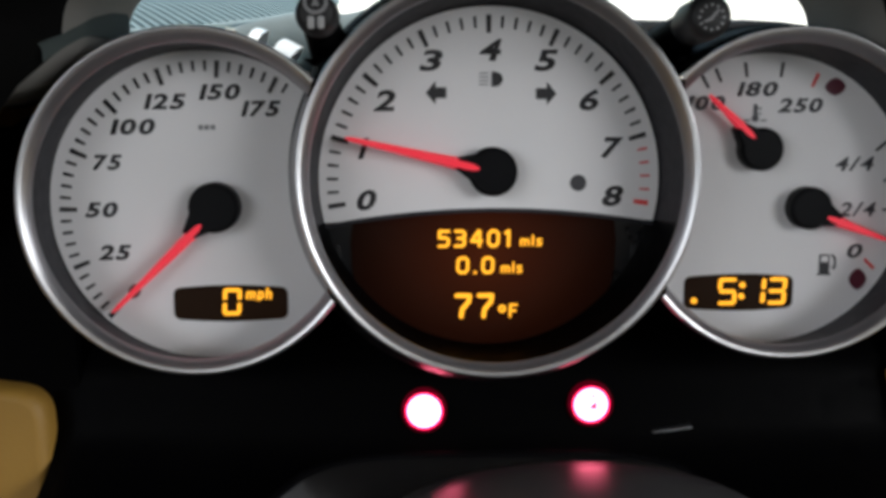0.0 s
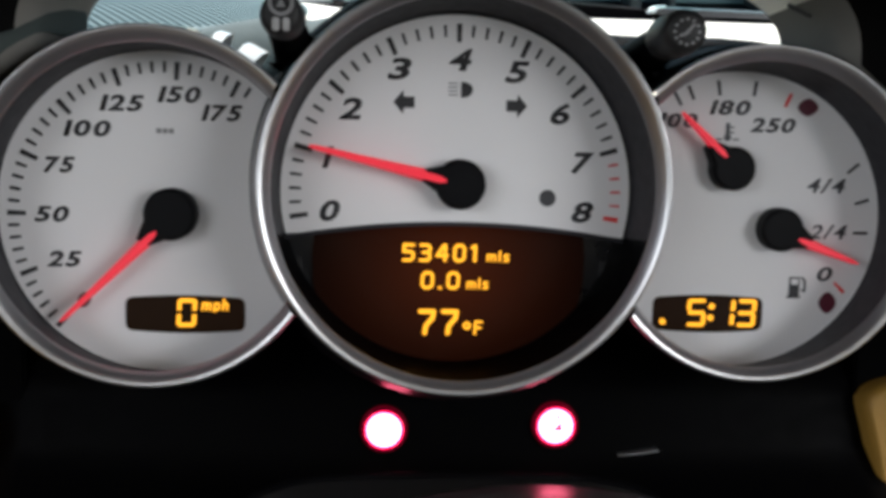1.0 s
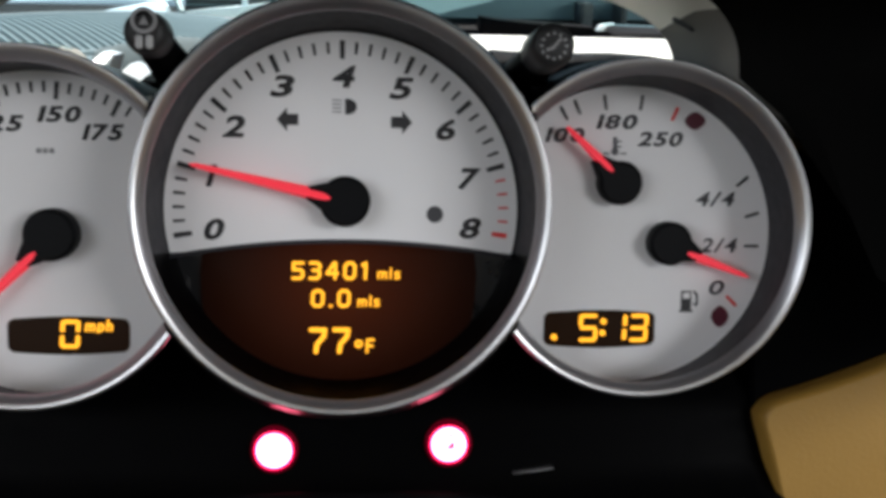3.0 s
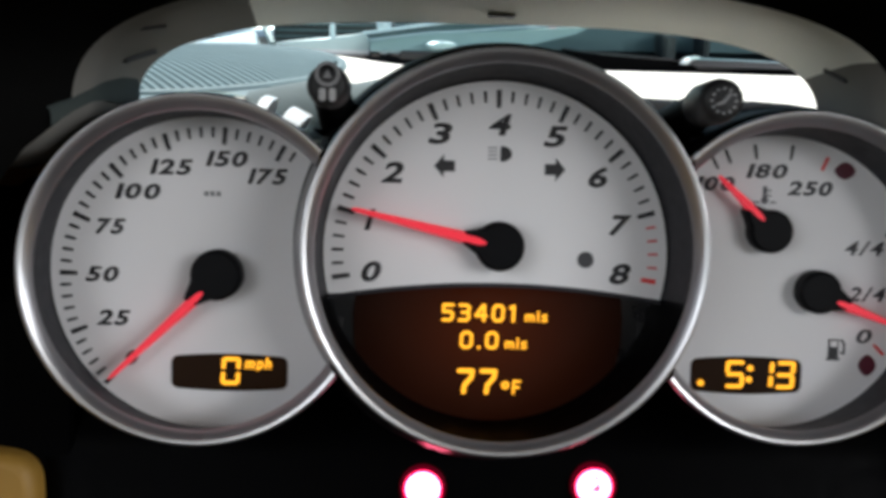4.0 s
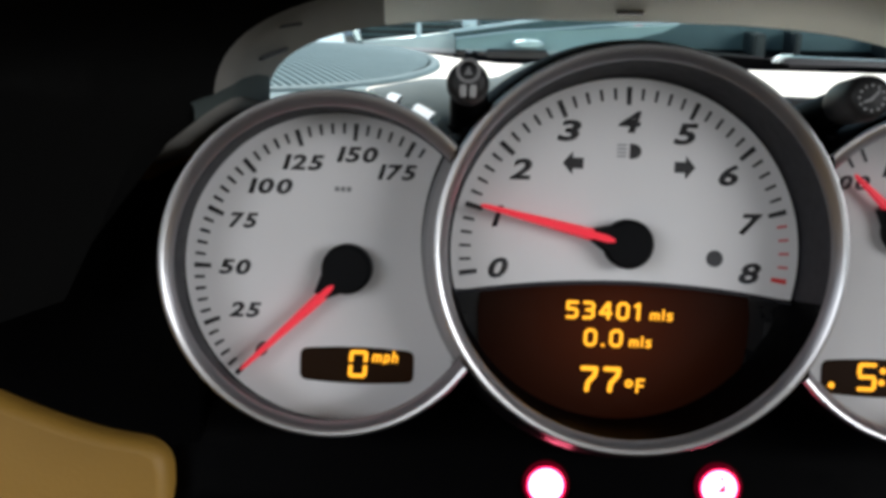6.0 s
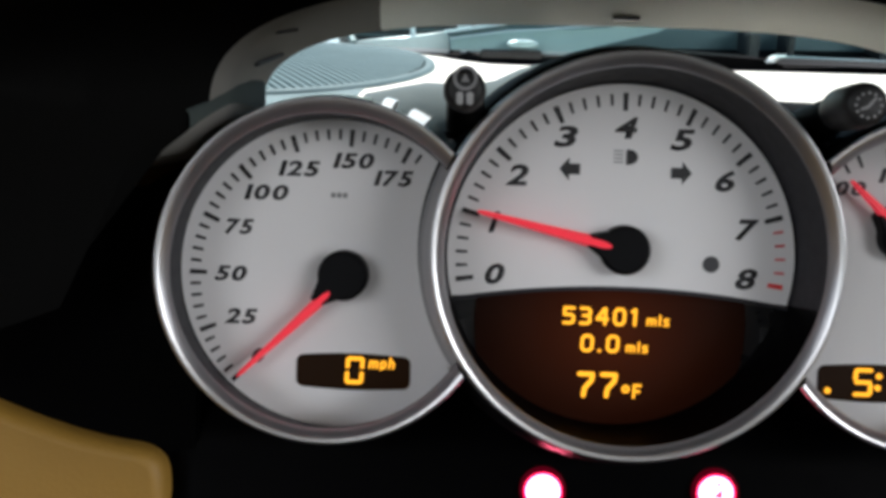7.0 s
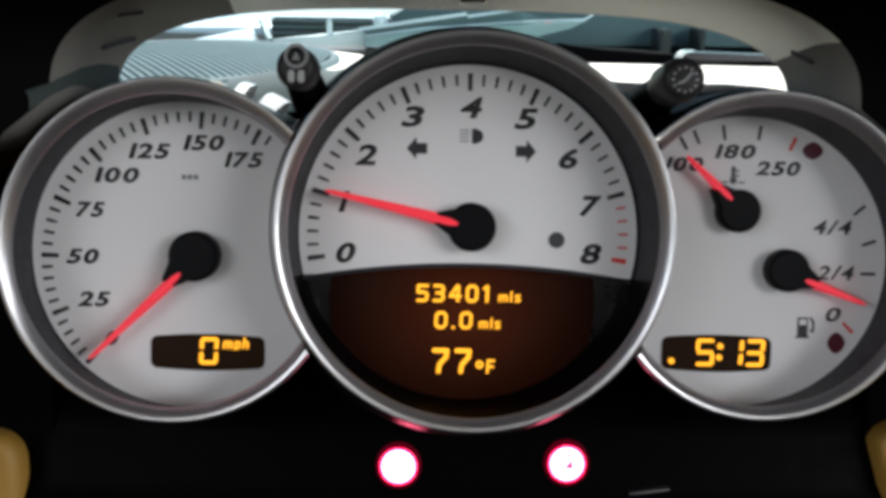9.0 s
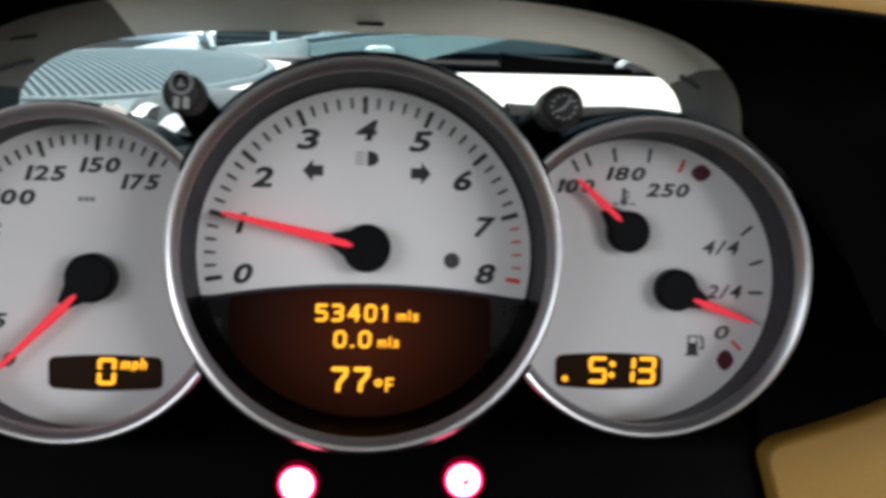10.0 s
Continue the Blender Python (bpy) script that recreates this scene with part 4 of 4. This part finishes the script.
# short pale strips imitate sun glints on the tube behind the speedometer
for a0, a1, r in ((72.8, 76.6, 0.0636), (59.5, 66.5, 0.0631)):
    part("glint", revolve([(r - 0.0060, 0.0170), (r - 0.0020, 0.0240), (r - 0.0004, 0.0320), (r, 0.0350), (r - 0.0010, 0.0365), (r - 0.0060, 0.0370)], (-0.1005, 0.9800), (-0.1005, 0.9800), 0.0, 1.0, arc=(a0, a1), n=24), M_PAINT, swell, "short pale strip in place of a sun glint", True)
# oval loudspeaker grille let into the top
# added dark panel, mostly hidden: cuts sunlight bounced up to the hood's left side
blocker = prism(rounded(-0.440, -0.118, 0.070, 0.440, 0.04), 0.0, 0.0030)
for v in blocker.verts:
    v.co = Vector((v.co.x, v.co.z, DZ + 0.0018 - v.co.y))
part("bounce_blocker", blocker, M_GRILLE, dash, "dark grey panel added to cut light bounced onto the hood")
sp = thing("speaker_grille", "grey oval ribbed loudspeaker grille in the dashboard top", "speaker grille", (-0.2, 0.37, DZ), LEVEL)
SCX, SCY, SA, SB = -0.200, 0.375, 0.112, 0.185
rim = bmesh.new()
rr = []
for k in range(72):
    a = 2 * math.pi * k / 72
    rr.append([rim.verts.new((SCX + (SA + o) * math.cos(a), SCY + (SB + o) * math.sin(a), DZ + h)) for o, h in ((0.006, -0.002), (0.005, 0.003), (0.001, 0.0045), (-0.002, 0.003), (-0.003, -0.002))])
for i in range(72):
    a, b = rr[i], rr[(i + 1) % 72]
    for j in range(4):
        rim.faces.new((a[j], a[j + 1], b[j + 1], b[j]))
part("rim", rim, M_GRILLE, sp, "grey oval rim", True)
bed = bmesh.new()
rings = [[bed.verts.new((SCX + SA * k * math.cos(2 * math.pi * i / 72), SCY + SB * k * math.sin(2 * math.pi * i / 72), DZ + 0.0015 + 0.007 * (1 - k * k))) for i in range(72)] for k in (0.02, 0.25, 0.5, 0.75, 1.0)]
for a, b in zip(rings, rings[1:]):
    for i in range(72):
        bed.faces.new((a[i], a[(i + 1) % 72], b[(i + 1) % 72], b[i]))
bed.faces.new(rings[0])
part("mesh_bed", bed, mat("bed_dark", (0.022, 0.033, 0.035), 0.8, 0.0, 0.1, 40.0, spec=0.08), sp, "dark grey domed bed", True)
ribs = bmesh.new()
d, nrm = Vector((math.cos(radians(118)), math.sin(radians(118)))), Vector((math.sin(radians(118)), -math.cos(radians(118))))
for k in range(-36, 37):
    o = nrm * (0.0055 * k)
    line = []
    for t in np.linspace(-0.2, 0.2, 81):
        p = o + d * float(t)
        q = (p.x / SA) ** 2 + (p.y / SB) ** 2
        if q < 0.97:
            line.append((SCX + p.x, SCY + p.y, DZ + 0.0015 + 0.007 * (1 - q)))
    for p, q in zip(line, line[1:]):
        w = nrm * 0.0018
        vs = [[ribs.verts.new((c[0] + s * w.x, c[1] + s * w.y, c[2] + h)) for s, h in ((-1, 0), (-0.6, 0.0016), (0.6, 0.0016), (1, 0))] for c in (p, q)]
        for j in range(3):
            ribs.faces.new((vs[0][j], vs[0][j + 1], vs[1][j + 1], vs[1][j]))
part("ribs", ribs, mat("grille_rib", (0.15, 0.215, 0.225), 0.85, 0.0, 0.1, 40.0, spec=0.08), sp, "pale slanting ribs")

# ---- windscreen foot, wipers and bonnet ----
cowl = thing("cowl_panel", "dark grey plastic cowl at the foot of the windscreen", "cowl", (0, 0.62, 0.99), LEVEL)
cb = bmesh.new()
rows = []
for i in range(29):
    x = -0.72 + 1.44 * i / 28
    bow = 0.05 * (x / 0.7) ** 2
    rows.append([cb.verts.new((x, y - bow, z)) for y, z in ((0.585, 0.94), (0.587, 0.998), (0.60, 1.0040), (0.66, 1.0040), (0.70, 1.0080), (0.73, 1.0130), (0.74, 0.96))])
for a, b in zip(rows, rows[1:]):
    for j in range(6):
        cb.faces.new((a[j], a[j + 1], b[j + 1], b[j]))
trough = loft([[(-0.72 + 1.44 * i / 28, y - 0.05 * ((-0.72 + 1.44 * i / 28) / 0.7) ** 2, z) for i in range(29)] for y, z in ((0.44, 0.94), (0.442, 0.985), (0.50, 0.992), (0.588, 0.999))])
part("trough", trough, M_BLACK, cowl, "black trough at the foot of the glass", True)
part("tray", cb, M_BLACK, cowl, "black tray", True)
for x0, x1, z in ((0.218, 0.2295, 1.0283), (0.2590, 0.2645, 1.0300), (0.3500, 0.3660, 1.0260)):
    part("rib", box(x0, x1, 0.655, 0.700, 1.000, z, None, 0.0015), M_WIPER, cowl, "black stiffening rib")
ridge = part("ridge", prism([(-0.06, 0.99), (0.66, 0.99), (0.66, 1.060), (0.0, 1.060), (-0.04, 1.046), (-0.06, 1.036)], 0.702, 0.730, None, 0.003), M_COWL, cowl, "dark teal-grey ridge along the bonnet edge")
part("cap", revolve([(0.0001, 0.699), (0.0030, 0.6992), (0.0042, 0.7005), (0.0044, 0.703)], (0.185, 1.0435), (0.185, 1.0435), 0.699, 1.0, n=20), M_WIPER, ridge, "dark round cap", True)
part("reflector", box(0.1040, 0.1125, 0.696, 0.7015, 1.0300, 1.0335, None, 0.0008), M_REDINK, ridge, "small red reflector")
part("vent_block", prism([(0.107, 0.995), (0.238, 0.995), (0.235, 1.0039), (0.2137, 1.0089), (0.1615, 1.0121), (0.1252, 1.0139), (0.109, 1.0162)], 0.590, 0.625, None, 0.002), M_BLACK, cowl, "black raised block")
vent = part("vent_box", box(-0.1790, -0.0560, 0.664, 0.690, 1.000, 1.0335, None, 0.002), M_WIPER, cowl, "black slotted vent")
for k in range(4):
    part("slat", box(-0.1775, -0.0580, 0.6605, 0.6655, 1.0110 + 0.0062 * k, 1.0128 + 0.0062 * k, None, 0.0004), M_COWL, vent)
part("post", bar(bmesh.new(), (-0.1880, 0.662, 1.0300), (-0.1740, 0.626, 1.0130), 0.007, 0.0030), M_COWL, cowl, "grey leaning strut")
part("washer_jet", box(-0.1200, -0.1150, 0.640, 0.650, 1.005, 1.0330, None, 0.0015), M_JET, cowl, "pale washer jet")
part("washer_jet", revolve([(0.0001, 0.6350), (0.0040, 0.6358), (0.0066, 0.6390), (0.0075, 0.6450), (0.0060, 0.6550), (0.0001, 0.6570)], (-0.0665, 1.0325), (-0.0665, 1.0325), 0.635, 1.0, n=28), M_JET, cowl, "rounded pale washer jet", True)
part("jet_stem", box(-0.0695, -0.0635, 0.642, 0.650, 1.000, 1.0300, None, 0.001), M_JET, cowl)
plate = ((-0.290, 1.0060), (-0.2486, 1.0125), (-0.2231, 1.0180), (-0.1950, 1.0240), (-0.1880, 1.0120))
part("corner_plate", loft([[(x, 0.595, 1.003) for x, z in plate], [(x, 0.600, 1.005) for x, z in plate], [(x, 0.600 + (z - 1.003) * 2.2, z) for x, z in plate], [(x, 0.603 + (z - 1.003) * 2.2, z - 0.002) for x, z in plate], [(x, 0.668, 1.000) for x, z in plate]]), M_PAINT, cowl, "pale sloping plate at the corner of the glass", True)
part("scuttle_plate", prism([(-0.176, 1.000), (-0.080, 1.000), (-0.080, 1.0250), (-0.1219, 1.0190), (-0.1614, 1.0148), (-0.176, 1.0120)], 0.634, 0.650, None, 0.002), M_PAINT, cowl, "pale plate under the vent")



def strip(points, w, h, y):
    """A thin strip along points (x, z) at one depth."""
    bm = bmesh.new()
    for (xa, za), (xb, zb) in zip(points, points[1:]):
        bar(bm, (xa, y, za), (xb, y, zb), w, h)
    return bm


g = thing("windscreen_wiper", "parked windscreen wiper with pale double arm at the glass", "wiper", (-0.08, 0.62, 1.005), LEVEL, group="windscreen wipers")
part("arm", prism([(-0.083, 1.0238), (0.018, 1.0402), (0.071, 1.0455), (0.092, 1.0365), (0.012, 1.0305), (-0.0226, 1.0285), (-0.0789, 1.0200)], 0.622, 0.630, None, 0.001), M_COWL, g, "dark teal arm")
part("spine", strip([(-0.0856, 1.0254), (0.0188, 1.0420)], 0.008, 0.0026, 0.618), M_PALE, g, "pale upper strip")
part("spine", strip([(0.0200, 1.0390), (0.0710, 1.0472)], 0.008, 0.0024, 0.618), M_PALE, g, "pale upper strip")
part("blade", prism([(-0.0789, 1.0190), (-0.0226, 1.0272), (0.022, 1.0302), (0.120, 1.0360), (0.135, 1.0375), (0.120, 1.0300), (0.030, 1.0060), (-0.018, 1.0060), (-0.050, 1.0070), (-0.0789, 1.0090)], 0.612, 0.620, None, 0.001), M_BLADE, g, "grey-teal blade carrier")
part("blade_edge", strip([(-0.0789, 1.0196), (-0.0226, 1.0280), (0.0117, 1.0302), (0.0512, 1.0342), (0.0906, 1.0368), (0.1330, 1.0388), (0.1430, 1.0450)], 0.006, 0.0017, 0.611), M_PALE, g, "pale lower strip")
part("pivot_cap", prism([(-0.0095 + 0.0152 * math.cos(radians(15 * k)), 1.0165 + 0.0044 * math.sin(radians(15 * k))) for k in range(24)], 0.596, 0.606, None, 0.002), M_PALE, g, "pale rounded pivot cap")
part("pivot_foot", box(-0.050, 0.010, 0.598, 0.610, 0.990, 1.0108, None, 0.002), M_WIPER, g, "black foot")
g = thing("windscreen_wiper", "parked black windscreen wiper with a pale tip", "wiper", (0.24, 0.59, 1.005), LEVEL, group="windscreen wipers")
part("blade", strip([(0.226, 1.0085), (0.300, 1.0072), (0.480, 1.0045)], 0.010, 0.0056, 0.586), M_WIPER, g, "black rubber blade")
part("tip", prism([(0.2165, 1.0065), (0.2185, 1.0105), (0.2235, 1.0130), (0.2330, 1.0137), (0.2330, 1.0122), (0.2265, 1.0110), (0.2215, 1.0065)], 0.578, 0.586, None, 0.0006), M_PALE, g, "pale curved tip")
part("blade_edge", strip([(0.232, 1.0120), (0.300, 1.0106), (0.36, 1.0092)], 0.004, 0.0010, 0.584), M_BLADE, g, "grey strip")

bon = thing("bonnet", "silver-blue painted bonnet of the car", "bonnet", (0, 1.2, 0.95), LEVEL)
bb = bmesh.new()
rows = []
for i in range(25):
    x = -0.80 + 1.6 * i / 24
    drop = 0.10 * abs(x / 0.8) ** 4
    bow = 0.05 * (x / 0.7) ** 2
    rows.append([bb.verts.new((x, y - bow, z - drop)) for y, z in ((0.75, 0.97), (0.752, 1.016), (0.762, 1.022), (0.95, 1.028), (1.25, 1.010), (1.60, 0.955), (1.75, 0.88), (1.78, 0.60))])
for a, b in zip(rows, rows[1:]):
    for j in range(7):
        bb.faces.new((a[j], a[j + 1], b[j + 1], b[j]))
part("bonnet_skin", bb, M_PAINT, bon, "silver-blue paint", True)

# windscreen and the cabin that closes the place
ws = bmesh.new()
rows = []
for i in range(15):
    x = -0.68 + 1.36 * i / 14
    bow = 0.05 * (x / 0.7) ** 2
    rows.append([ws.verts.new((x * (1 - 0.15 * k), 0.582 - bow - 0.62 * k, 1.012 + 0.46 * k)) for k in (0, 0.5, 1.0)])
for a, b in zip(rows, rows[1:]):
    for j in range(2):
        ws.faces.new((a[j], a[j + 1], b[j + 1], b[j]))
pane = solo("window_1", ws, M_GLASS, "slightly green tinted windscreen glass", "windscreen", (0, 0.5, 1.01), LEVEL, kind="structure", smooth=True)
pane.visible_shadow = False
solo("ceiling", box(-0.75, 0.95, -2.2, -0.09, 1.475, 1.50), M_LINER, "pale cloth headliner of the car", "headliner", (0, -1, 1.48), LEVEL, kind="structure")
solo("floor", box(-0.75, 0.95, -2.2, 0.50, 0.30, 0.33), M_CARPET, "dark carpet floor of the car", "car floor", (0, -1, 0.3), LEVEL, kind="structure")
solo("wall_rear", box(-0.75, 0.95, -2.23, -2.2, 0.30, 1.50), M_LINER, "pale lining at the rear of the car", "lining", (0, -2.2, 0.3), LEVEL, kind="structure")
for nm, x0, x1 in (("wall_left", -0.79, -0.75), ("wall_right", 0.95, 0.99)):
    solo(nm, box(x0, x1, -2.2, 0.52, 0.30, 1.06), M_TAN, "tan door panel below the side window", "door panel", (x0, -1, 0.3), LEVEL, kind="structure")
    solo(nm + "_pillar", bar(bmesh.new(), ((x0 + x1) / 2, 0.50, 1.03), ((x0 + x1) / 2 * 0.92, -0.12, 1.47), 0.05, 0.06), M_LINER, "pale lined windscreen pillar", "pillar", (x0, 0.5, 1.0), LEVEL, kind="structure")
solo("ground", box(-60, 60, -60, 60, -0.05, 0.0), M_GROUND, "grey concrete ground outside the car", "ground", (0, 0, 0), LEVEL, kind="structure")
